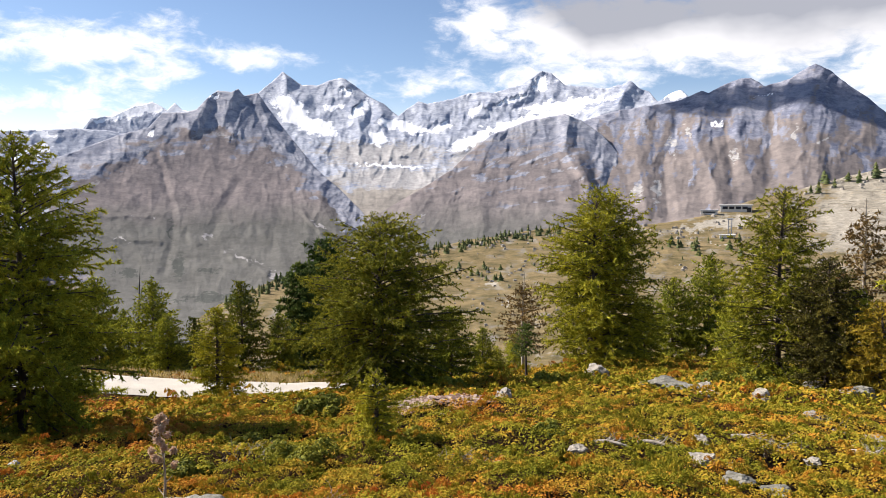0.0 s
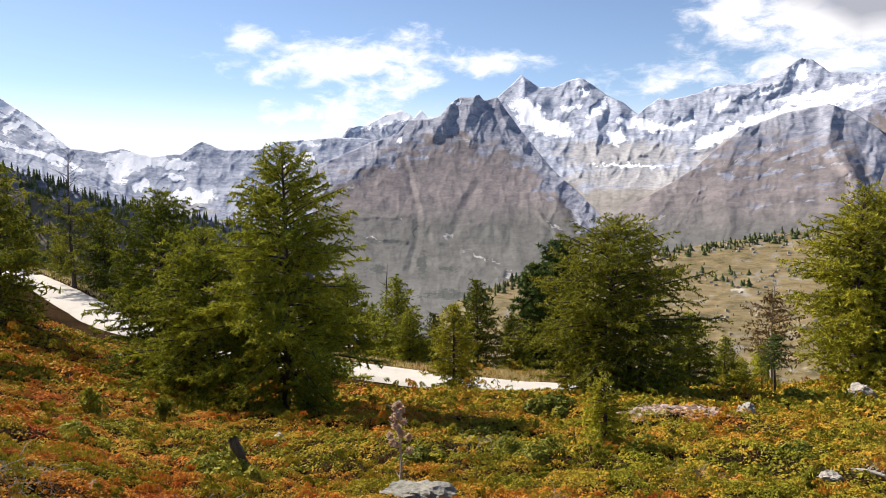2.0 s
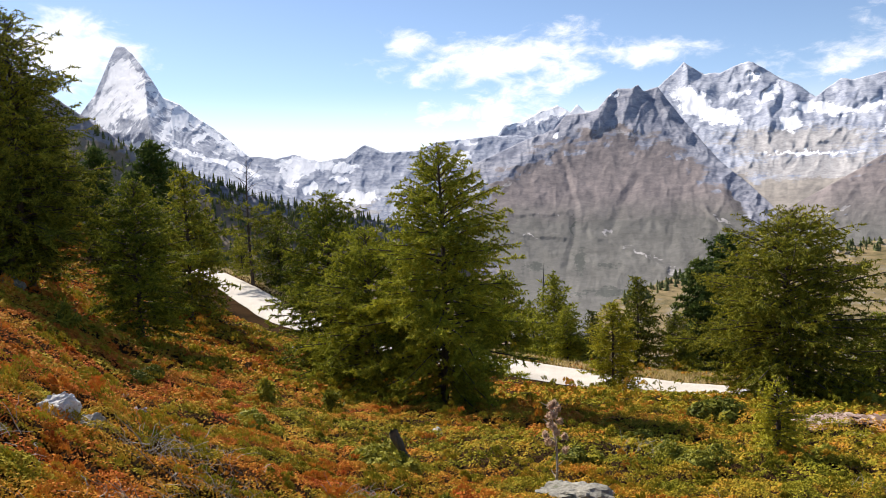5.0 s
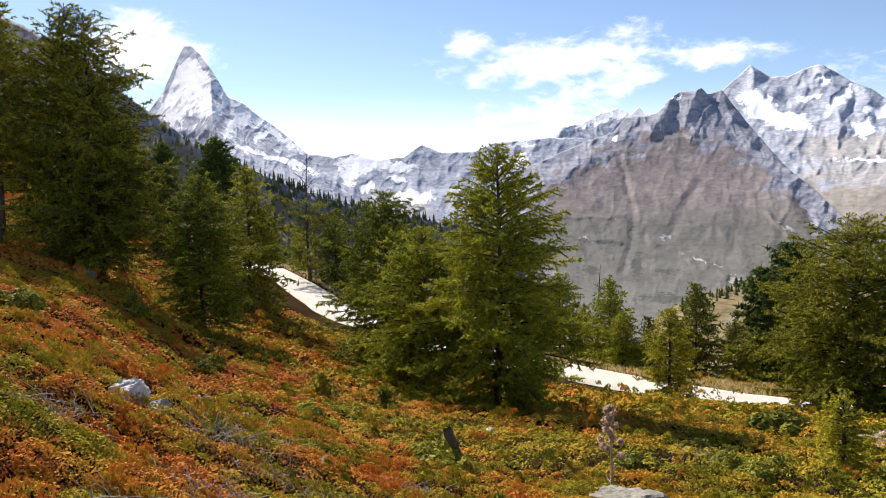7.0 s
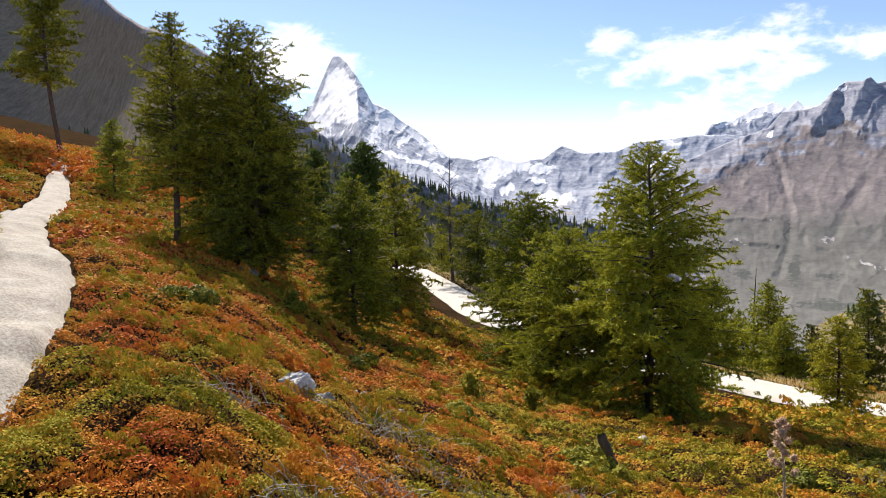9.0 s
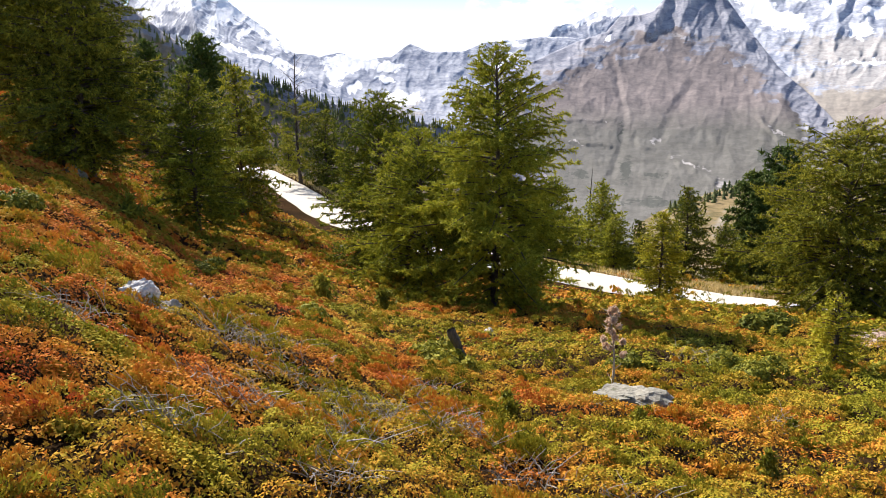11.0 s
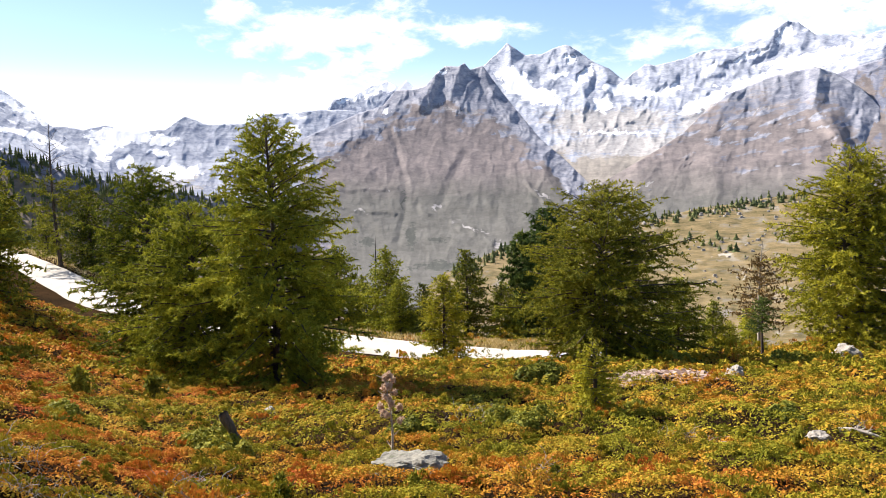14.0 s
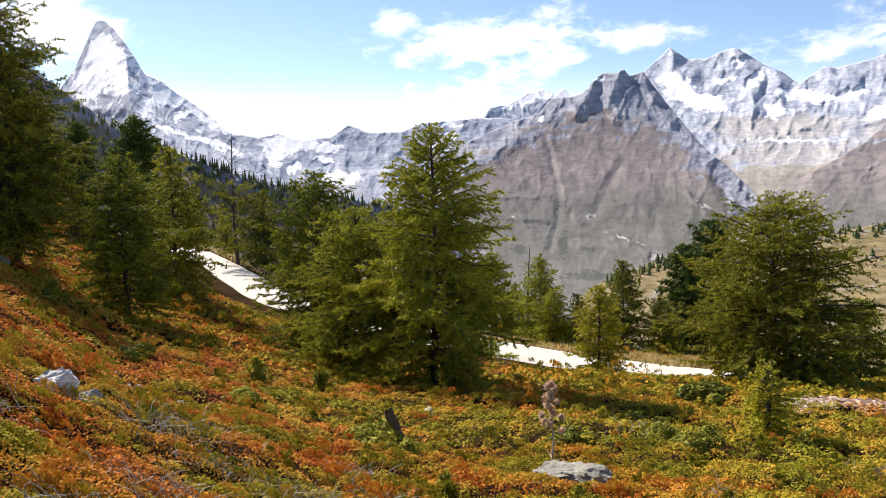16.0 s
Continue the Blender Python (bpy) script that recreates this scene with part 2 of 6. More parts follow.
def mountain_material(name, rock_a, rock_b, turf_a, turf_b, scale, meadow=None, scree_a=(0.30, 0.29, 0.285), scree_b=(0.48, 0.465, 0.45)):
    """Rock, turf by the turf layer, snow by the snow layer, pale scree by the scree layer."""
    k = Mat(name, 1.0, 0.04)
    n = k.noise(scale, 9, 0.68, 0.3)
    strata = k.noise(scale * 0.5, 8, 0.7, 0.8, stretch=(0.3, 0.3, 4.2))
    fine = k.noise(scale * 4.5, 9, 0.75, 0.5, stretch=(0.8, 0.8, 1.5))
    rills = k.noise(scale * 2.2, 7, 0.7, 0.6, stretch=(1.6, 1.6, 0.35))
    f = k.math("ADD", k.math("ADD", k.math("MULTIPLY", n, 0.4), k.math("MULTIPLY", strata, 0.16)), k.math("ADD", k.math("MULTIPLY", fine, 0.38), k.math("MULTIPLY", rills, 0.06)))
    rock = k.ramp(f, (0.44, rock_a), (0.56, rock_b))
    t = k.math("ADD", k.math("MULTIPLY", k.noise(scale * 1.3, 8, 0.7), 0.5), k.math("ADD", k.math("MULTIPLY", fine, 0.35), k.math("MULTIPLY", rills, 0.15)))
    turf = k.ramp(t, (0.40, turf_a), (0.60, turf_b))
    if meadow:
        # greener pastures below the given height
        sx = k.nt.nodes.new("ShaderNodeSeparateXYZ")
        k.nt.links.new(k.geo.outputs["Position"], sx.inputs[0])
        low = k.math("ADD", k.math("MULTIPLY", sx.outputs[2], -0.006), k.math("MULTIPLY", n, 0.5))
        turf = k.mix(k.ramp(low, (0.3, 0.0), (0.75, 1.0)), turf, k.ramp(t, (0.40, meadow), (0.60, tuple(1.5 * x for x in meadow))))
    mk = k.math("ADD", k.attr("turf"), k.math("MULTIPLY", k.math("SUBTRACT", f, 0.5), 3.2))
    c = k.mix(k.ramp(mk, (0.38, 0.0), (0.62, 1.0)), rock, turf)
    sc = k.math("ADD", k.attr("scree"), k.math("MULTIPLY", k.math("SUBTRACT", k.math("ADD", k.math("MULTIPLY", strata, 0.4), k.math("MULTIPLY", k.noise(scale * 3, 9, 0.75), 0.6)), 0.54), 4.5))
    c = k.mix(k.ramp(sc, (0.42, 0.0), (0.66, 1.0)), c, k.ramp(fine, (0.38, scree_a), (0.62, scree_b)))
    wd = k.math("ADD", k.attr("wood"), k.math("MULTIPLY", k.math("SUBTRACT", k.noise(scale * 4, 10, 0.78), 0.53), 4.5))
    c = k.mix(k.ramp(wd, (0.46, 0.0), (0.54, 1.0)), c, (0.095, 0.10, 0.092))
    sn = k.math("ADD", k.attr("snow"), k.math("MULTIPLY", k.math("SUBTRACT", k.math("ADD", k.math("MULTIPLY", k.noise(scale * 1.1, 10, 0.70, 0.5), 0.7), k.math("MULTIPLY", fine, 0.3)), 0.5), 2.6))
    sn = k.ramp(sn, (0.44, 0.0), (0.60, 1.0))
    c = k.mix(sn, c, (0.90, 0.91, 0.93))
    k.color(c)
    return k.bump(f, 0.32, 0.3 / scale).mat


# aerial haze put into the base colour: far rock paled and blued
ROCK_FAR = mountain_material("haze_paled_rock", (0.25, 0.28, 0.36), (0.52, 0.545, 0.60), (0.24, 0.22, 0.20), (0.37, 0.34, 0.30), 0.010, scree_a=(0.31, 0.30, 0.30), scree_b=(0.48, 0.47, 0.465))
# rock darks lifted and turf turned lilac to carry the distance haze
ROCK_MID = mountain_material("hazy_brown_rock", (0.19, 0.205, 0.26), (0.40, 0.405, 0.445), (0.15, 0.135, 0.138), (0.30, 0.26, 0.25), 0.012, (0.118, 0.116, 0.108), (0.27, 0.26, 0.26), (0.43, 0.41, 0.40))
# bluish cast of this rock is painted haze too
ROCK_DARK = mountain_material("hazy_dark_rock", (0.15, 0.165, 0.225), (0.33, 0.335, 0.385), (0.15, 0.133, 0.13), (0.28, 0.24, 0.224), 0.012)
HILL = mountain_material("stony_pasture", (0.18, 0.16, 0.125), (0.40, 0.36, 0.29), (0.085, 0.075, 0.035), (0.27, 0.20, 0.105), 0.12, None, (0.25, 0.225, 0.18), (0.43, 0.39, 0.325))
WOODED = mountain_material("wooded_slope", (0.16, 0.16, 0.19), (0.36, 0.34, 0.36), (0.19, 0.145, 0.105), (0.35, 0.275, 0.195), 0.03)


# ---- shape helpers ----
def lattice(ix, iy, seed):
    h = np.sin(ix * 127.1 + iy * 311.7 + seed * 74.7) * 43758.5453
    return h - np.floor(h)


def vnoise(x, y, seed=0):
    ix, iy = np.floor(x), np.floor(y)
    fx, fy = x - ix, y - iy
    fx, fy = fx * fx * fx * (fx * (fx * 6 - 15) + 10), fy * fy * fy * (fy * (fy * 6 - 15) + 10)
    a, b = lattice(ix, iy, seed), lattice(ix + 1, iy, seed)
    c, d = lattice(ix, iy + 1, seed), lattice(ix + 1, iy + 1, seed)
    return (a + (b - a) * fx) * (1 - fy) + (c + (d - c) * fx) * fy


def fbm(x, y, octaves=5, seed=0, gain=0.5):
    x, y = np.asarray(x, float), np.asarray(y, float)
    total, amp, norm = 0.0, 1.0, 0.0
    for o in range(octaves):
        total = total + amp * vnoise(x + 17.3 * o, y - 9.1 * o, seed + o)
        norm += amp
        amp *= gain
        x, y = x * 2.03, y * 2.03
    return total / norm


def ridged(x, y, octaves=5, seed=0, gain=0.52):
    x, y = np.asarray(x, float), np.asarray(y, float)
    total, amp, norm = 0.0, 1.0, 0.0
    for o in range(octaves):
        total = total + amp * (1 - np.abs(2 * vnoise(x + 11.7 * o, y + 5.3 * o, seed + o) - 1))
        norm += amp
        amp *= gain
        x, y = x * 2.07, y * 2.07
    return total / norm


def gnoise(x, y, seed=0):
    """Gradient noise, about -0.7 to 0.7."""
    ix, iy = np.floor(x), np.floor(y)
    fx, fy = x - ix, y - iy
    u, w = fx * fx * fx * (fx * (fx * 6 - 15) + 10), fy * fy * fy * (fy * (fy * 6 - 15) + 10)

    def corner(dx, dy):
        a = 2 * math.pi * lattice(ix + dx, iy + dy, seed)
        return np.cos(a) * (fx - dx) + np.sin(a) * (fy - dy)
    low = corner(0, 0) * (1 - u) + corner(1, 0) * u
    high = corner(0, 1) * (1 - u) + corner(1, 1) * u
    return low * (1 - w) + high * w


def swell(x, y, octaves=4, seed=0, gain=0.5):
    """Soft rolling noise about zero."""
    total, amp = 0.0, 1.0
    for o in range(octaves):
        total = total + amp * gnoise(x + 13.1 * o, y - 7.7 * o, seed + o)
        amp *= gain
        x, y = x * 1.97, y * 1.97
    return total


def crests(x, y, octaves=6, seed=0, gain=0.55):
    """Sharp ridges and gullies about zero; finer ones grow on the larger."""
    total, amp, weight = 0.0, 1.0, 1.0
    for o in range(octaves):
        k = 1 - np.minimum(1.0, 2.0 * np.abs(gnoise(x + 9.7 * o, y + 4.9 * o, seed + o)))
        k = k * k
        total = total + amp * (k - 0.42) * weight
        weight = np.clip(0.35 + 0.9 * k, 0, 1)
        amp *= gain
        x, y = x * 2.11, y * 1.93
    return total


def polar(az, r):
    a = np.radians(az)
    return -np.sin(a) * r, np.cos(a) * r


def mesh_ob(name, verts, faces, mat, parent=None, label="", smooth=False, layers=None):
    me = bpy.data.meshes.new(name)
    faces = np.asarray(faces, np.int32)
    verts = np.asarray(verts, np.float32)
    me.vertices.add(len(verts))
    me.vertices.foreach_set("co", verts.ravel())
    k = faces.shape[1]
    me.loops.add(faces.size)
    me.loops.foreach_set("vertex_index", faces.ravel())
    me.polygons.add(len(faces))
    me.polygons.foreach_set("loop_start", np.arange(0, faces.size, k, dtype=np.int32))
    me.polygons.foreach_set("use_smooth", np.full(len(faces), smooth, bool))
    for key, data in (layers or {}).items():
        at = me.attributes.new(key, "FLOAT", "POINT")
        at.data.foreach_set("value", np.asarray(data, np.float32).ravel())
    me.update(calc_edges=True)
    me.validate()
    me.materials.append(mat)
    ob = new(name, me)
    if parent is not None:
        ob.parent = parent
    if label:
        ob["label"] = label
    return ob


def part(name, bm, mat, parent, label=""):
    me = bpy.data.meshes.new(name)
    bm.to_mesh(me)
    bm.free()
    me.materials.append(mat)
    ob = new(name, me)
    ob.parent = parent
    if label:
        ob["label"] = label
    return ob


def grid_faces(n, m, wrap=False):
    """Quads of a grid of n rows by m columns."""
    i, j = np.meshgrid(np.arange(n - 1), np.arange(m if wrap else m - 1), indexing="ij")
    j2 = (j + 1) % m
    return np.stack([i * m + j, i * m + j2, (i + 1) * m + j2, (i + 1) * m + j], -1).reshape(-1, 4)


# ---- lie of the land ----
AZ20 = (-180, -60, -25, -12, 0, 15, 30, 38.6, 44, 52, 55.5, 60.6, 64.7, 70, 80, 110, 180)
SL20 = (0.02, 0.15, 0.168, 0.175, 0.185, 0.19, 0.195, 0.175, 0.14, 0.097, 0.06, 0.0, -0.032, -0.058, -0.09, -0.1, 0.02)
AZ50 = (-180, -60, -25, -12, 0, 11, 20, 26, 41.6, 44.2, 47.6, 52, 60, 70.7, 80, 110, 180)
SL50 = (0.0, 0.12, 0.158, 0.168, 0.182, 0.195, 0.183, 0.172, 0.105, 0.085, 0.064, 0.03, -0.045, -0.094, -0.13, -0.14, 0.0)
ROAD_AZ = (56.0, 51.5, 47.6, 44.2, 41.6, 36.0, 31.0, 26.2, 20.1, 14.5, 11.0, 5.0, -1.3, -7.0, -12.0)
ROAD_R = (72.0, 60.0, 50.0, 42.0, 36.5, 31.5, 29.0, 27.5, 26.0, 25.0, 25.0, 26.0, 30.0, 38.0, 48.0)
ROAD_Z = (-3.55, -4.0, -4.5, -5.3, -5.72, -6.03, -6.2, -6.33, -6.46, -6.5, -6.6, -6.85, -7.7, -9.8, -12.5)
PATH_AZ = (222.0, 212.0, 192.0, 160.0, 105.0, 86.0, 79.0, 76.2, 74.7, 74.3, 75.0, 74.6, 73.7, 72.6, 72.2, 71.2, 70.0)
PATH_R = (24.0, 12.0, 5.0, 2.6, 3.2, 4.6, 6.3, 8.1, 10.2, 12.4, 14.5, 19.0, 22.5, 28.0, 36.0, 55.0, 75.0)


def spline(values, n):
    """A smooth line through values."""
    v = np.asarray(values, float)
    t = np.linspace(0, len(v) - 1.0001, n)
    i = t.astype(int)
    f = t - i
    p = np.concatenate([[2 * v[0] - v[1]], v, [2 * v[-1] - v[-2]]])
    a, b, c, d = p[i], p[i + 1], p[i + 2], p[i + 3]
    return 0.5 * (2 * b + (c - a) * f + (2 * a - 5 * b + 4 * c - d) * f ** 2 + (3 * b - a - 3 * c + d) * f ** 3)


def centre_line(azs, rs, n):
    return np.stack(polar(spline(azs, n), spline(rs, n)), 1)


ROAD_XY, ROAD_LINE_Z = centre_line(ROAD_AZ, ROAD_R, 260), spline(ROAD_Z, 260)
PATH_XY = centre_line(PATH_AZ, PATH_R, 260)


def near_line(x, y, line):
    """Distance to a line and the index of its nearest point."""
    best, at = np.full(x.shape, 1e9), np.zeros(x.shape, int)
    for i, (px, py) in enumerate(line):
        d = (x - px) ** 2 + (y - py) ** 2
        m = d < best
        best[m], at[m] = d[m], i
    return np.sqrt(best), at


def smooth(a, b, x):
    t = np.clip((x - a) / (b - a), 0, 1)
    return t * t * (3 - 2 * t)


def ground_z(x, y, bumps=True):
    x, y = np.atleast_1d(np.asarray(x, float)), np.atleast_1d(np.asarray(y, float))
    r, az = np.hypot(x, y), np.degrees(np.arctan2(-x, y))
    w = smooth(math.log(20), math.log(50), np.log(np.maximum(r, 0.1)))
    s = np.interp(az, AZ20, SL20) * (1 - w) + np.interp(az, AZ50, SL50) * w
    start = np.interp(az, (-180, 38, 48, 180), (34, 34, 56, 56))
    fall = np.interp(az, (-180, -120, -60, 45, 56, 64, 110, 180), (0, 0, 0.2, 0.2, 0.1, 0.0, 0.0, 0))
    z = -1.45 - s * r - fall * np.maximum(0, r - start)
    z = np.clip(z, -262, 34)
    if bumps:
        k = smooth(1.0, 5.0, r)
        z = z + k * (0.30 * (fbm(x * 0.3, y * 0.3, 3, 3) - 0.5) + 0.26 * (fbm(x * 1.1, y * 1.1, 3, 8) - 0.5))
        z = z + np.minimum(r / 2000, 1) * 60 * (fbm(x * 0.004, y * 0.004, 4, 5) - 0.5)
    m = r < 120
    if m.any():
        d, i = near_line(x[m], y[m], ROAD_XY)
        k = 1 - smooth(1.7, 4.2, d)
        z[m] = z[m] * (1 - k) + ROAD_LINE_Z[i] * k
        d, i = near_line(x[m], y[m], PATH_XY)
        z[m] -= 0.12 * (1 - smooth(0.5, 1.0, d))
    return z


def spot(az, r):
    x, y = polar(az, r)
    return float(x), float(y), float(ground_z(x, y)[0])


def build_ground():
    az = np.concatenate([np.arange(-180, -52, 4.0), np.arange(-52, 92, 0.8), np.arange(92, 180, 4.0)])
    r = np.concatenate([[0.02], np.geomspace(0.4, 110, 160), np.geomspace(116, 4900, 60)])
    rr, aa = np.meshgrid(r, az, indexing="ij")
    x, y = polar(aa, rr)
    z = ground_z(x.ravel(), y.ravel())
    v = np.stack([x.ravel(), y.ravel(), z], 1)
    ob = mesh_ob("ground", v, grid_faces(len(r), len(az), True)[:, ::-1], HEATH_GROUND, smooth=True)
    tagged(ob, "heath-covered alpine slope falling away to the valley", "ground", kind="structure")


def strip(name, line, half, lift, mat, label, seed):
    d = np.gradient(line, axis=0)
    d /= np.linalg.norm(d, axis=1)[:, None]
    side = np.stack([-d[:, 1], d[:, 0]], 1)
    cols = np.linspace(-1, 1, 9)
    pts = []
    for i, (p, q) in enumerate(zip(line, side)):
        for c in cols:
            wob = 0.25 * half * (float(fbm(i * 0.21, c * 0.6 + 5, 3, seed)) - 0.5) if abs(c) > 0.9 else 0
            pts.append(p + q * (c * half + (wob if c > 0 else -wob)))
    pts = np.array(pts)
    z = ground_z(pts[:, 0], pts[:, 1], bumps=True) + lift
    k = np.tile(np.abs(cols), len(line))
    z = z + 0.02 * (fbm(pts[:, 0] * 3, pts[:, 1] * 3, 3, seed) - 0.5) - 0.10 * (k > 0.95)
    ob = mesh_ob(name, np.c_[pts, z], grid_faces(len(line), 9), mat, smooth=True)
    return tagged(ob, label, name.replace("_", " "), kind="structure")


build_ground()
strip("gravel_road", ROAD_XY, 1.05, 0.12, GRAVEL, "pale gravel road winding between the larches", 4)
strip("footpath", PATH_XY, 0.48, 0.08, TRODDEN, "narrow pale gravel footpath along the heath slope", 6)


# ---- mountains ----
def blob(az, el, spots):
    """Largest of soft ellipses (azimuth, elevation, half width, half height, turn in degrees)."""
    best = np.full(az.shape, -1.5)
    for a, e, wa, we, turn in spots:
        c, s = math.cos(radians(turn)), math.sin(radians(turn))
        # azimuth grows to the left
        u, v = -(az - a), el - e
        u, v = u * c + v * s, -u * s + v * c
        best = np.maximum(best, 1.5 - np.sqrt((u / wa) ** 2 + (v / we) ** 2))
    return best


def along(az, el, line, width):
    """1 on a line of (azimuth, elevation) points, falling to 0 at width."""
    best = np.full(az.shape, 1e9)
    for (a0, e0), (a1, e1) in zip(line, line[1:]):
        dx, dy = a1 - a0, e1 - e0
        t = np.clip(((az - a0) * dx + (el - e0) * dy) / (dx * dx + dy * dy), 0, 1)
        best = np.minimum(best, np.hypot(az - a0 - t * dx, el - e0 - t * dy))
    return np.clip(1 - best / width, 0, 1)


def mountain(name, label, crest, front, back, foot, mat, seed, step, rows, rough=0.1, fall=0.45, crag=1.0, swale=0.35,
             spurs=(), clefts=(), snow=(), turf=None, scree=(), snow_bias=None, wood=(), power=1.0, lean=None, lie=0.0, scree_bias=0.0, smooth_shade=True, kind=""):
    """A massif between front and back metres away. crest: (azimuth, elevation) from its left end to its right one, foot: elevation of its base.
    fall: how long its gullies are, crag and swale: how rough rock and turf are, lean: metres by which its sides draw back, lie: slope of the rock beds."""
    if callable(back):
        back = back(np.arange(min(p[0] for p in crest), max(p[0] for p in crest), step))
    ca, ce = np.array(crest)[:, 0], np.array(crest)[:, 1]
    az = np.arange(ca.min(), ca.max(), step)
    top = np.interp(az, ca[::-1], ce[::-1])
    top = top + rough * 2 * (ridged(az * 1.3, az * 0, 5, seed) - 0.55) * np.minimum(1, np.minimum(az - az[0], az[-1] - az) / 0.6)
    v = np.linspace(0, 1, rows)
    A, V = np.meshgrid(az, v)
    base = np.minimum(foot, top - 0.4)
    E = base + (top - base) * V
    high = top.max()
    dist = front + (back - front) * np.clip((E - base.min()) / (high - base.min()), 0, 1) ** power
    unit = back * radians(1.0)
    # uneven edges for snow, scree and woods
    sa, se = A + 0.5 * swell(A * 1.6, E * 1.6, 5, seed + 80, 0.62), E + 0.34 * swell(A * 1.6 + 50, E * 1.6, 5, seed + 84, 0.62)
    white = np.clip(np.maximum(blob(sa, se, snow) if len(snow) else -1.0, snow_bias(A, E, top) if snow_bias else -1.0) - 0.2, 0, 0.6) / 0.6 + 0 * A
    green = np.clip(turf(A, E), 0, 1) if turf else np.zeros(A.shape)
    wa, we = 0.55 * swell(A * 0.6, E * 0.6, 3, seed + 40), 0.55 * swell(A * 0.6 + 31, E * 0.6, 3, seed + 44)
    big = crests((A + wa) * 0.33, (E + we) * 0.33 * fall * 1.3, 2, seed + 1)
    rock = crests((A + 0.2 * E + wa) * 0.85, (E + we) * 0.85 * fall, 6, seed + 9, 0.6)
    big, rock = big - big.mean(), rock - rock.mean()
    # beds of rock standing out as broken ledges
    bed = E * 2.6 + lie * A * 2.6 + 0.8 * swell(A * 0.5, E * 0.9, 4, seed + 66)
    ledges = (np.abs(bed - np.floor(bed) - 0.5) - 0.25) * smooth(-0.05, 0.35, swell(A * 0.7, E * 1.2, 4, seed + 70))
    roll = 0.55 * swell(A * 0.55, E * 0.45, 4, seed + 15, 0.55)
    rill = crests((A + wa) * 1.1, (E + we) * 0.42, 4, seed + 25, 0.55)
    rel = big * (0.30 - 0.18 * green) + crag * (1 - 0.86 * green) * (0.40 * rock + 0.13 * ledges) + swale * green * (roll + 0.07 * rill + 0.16 * ledges)
    for line, width, height in spurs:
        rel = rel + height * along(A + 0.5 * wa, E + 0.5 * we, line, width)
    for line, width, height in clefts:
        rel = rel - height * along(A + 0.3 * wa, E, line, width)
    R = dist - unit * rel * (1 - 0.6 * white) + (lean(A, E) if lean else 0)
    x, y = polar(A, R)
    z = R * np.tan(np.radians(E))
    n, m = A.shape
    # the far side falls away behind the crest
    bx, by, bz = [], [], []
    for k, drop in ((1.12, 0.45), (1.25, 1.0)):
        X, Y = polar(az, np.minimum(R[-1] * k, 4985))
        bx.append(X), by.append(Y), bz.append(z[-1] - drop * 0.25 * R[-1])
    layers = {"snow": blob(sa, se, snow) if len(snow) else np.full(A.shape, -1.5), "scree": blob(sa, se, scree) + scree_bias if len(scree) else np.full(A.shape, -1.0),
              "turf": turf(A, E) if turf else np.full(A.shape, -1.0), "wood": blob(sa, se, wood) if len(wood) else np.full(A.shape, -1.0)}
    if snow_bias:
        layers["snow"] = np.maximum(layers["snow"], snow_bias(A, E, top))
    # snow lies in the hollows and slides off the ribs
    layers["snow"] = layers["snow"] - 0.22 * crag * rock
    x, y, z = np.vstack([x, *bx]), np.vstack([y, *by]), np.vstack([z, *bz])
    layers = {k: np.vstack([d, d[-1:], d[-1:]]) for k, d in layers.items()}
    verts = np.stack([x.ravel(), y.ravel(), z.ravel()], 1)
    ob = mesh_ob(name, verts, grid_faces(n + 2, m)[:, ::-1], mat, smooth=smooth_shade, layers=layers)
    tagged(ob, label, "mountain" if name == "mountain" else "hill", kind=kind)

    def surface(a, e):
        """The place on the near side seen at azimuth a and elevation e."""
        j = int(np.clip(round((a - az[0]) / step), 0, m - 1))
        i = int(np.clip(round((e - base[j]) / (top[j] - base[j]) * (rows - 1)), 0, n - 1))
        return Vector((x[i, j], y[i, j], z[i, j]))
    return surface


# the great horn over the glaciers
def horn_edge(e):
    """The arete between its two faces."""
    return np.interp(e, (0.5, 2.6, 4.0, 5.2, 6.2, 7.6, 9.0, 10.2, 11.0), (47.6, 49.2, 50.3, 51.0, 51.2, 51.2, 51.2, 51.2, 51.2))


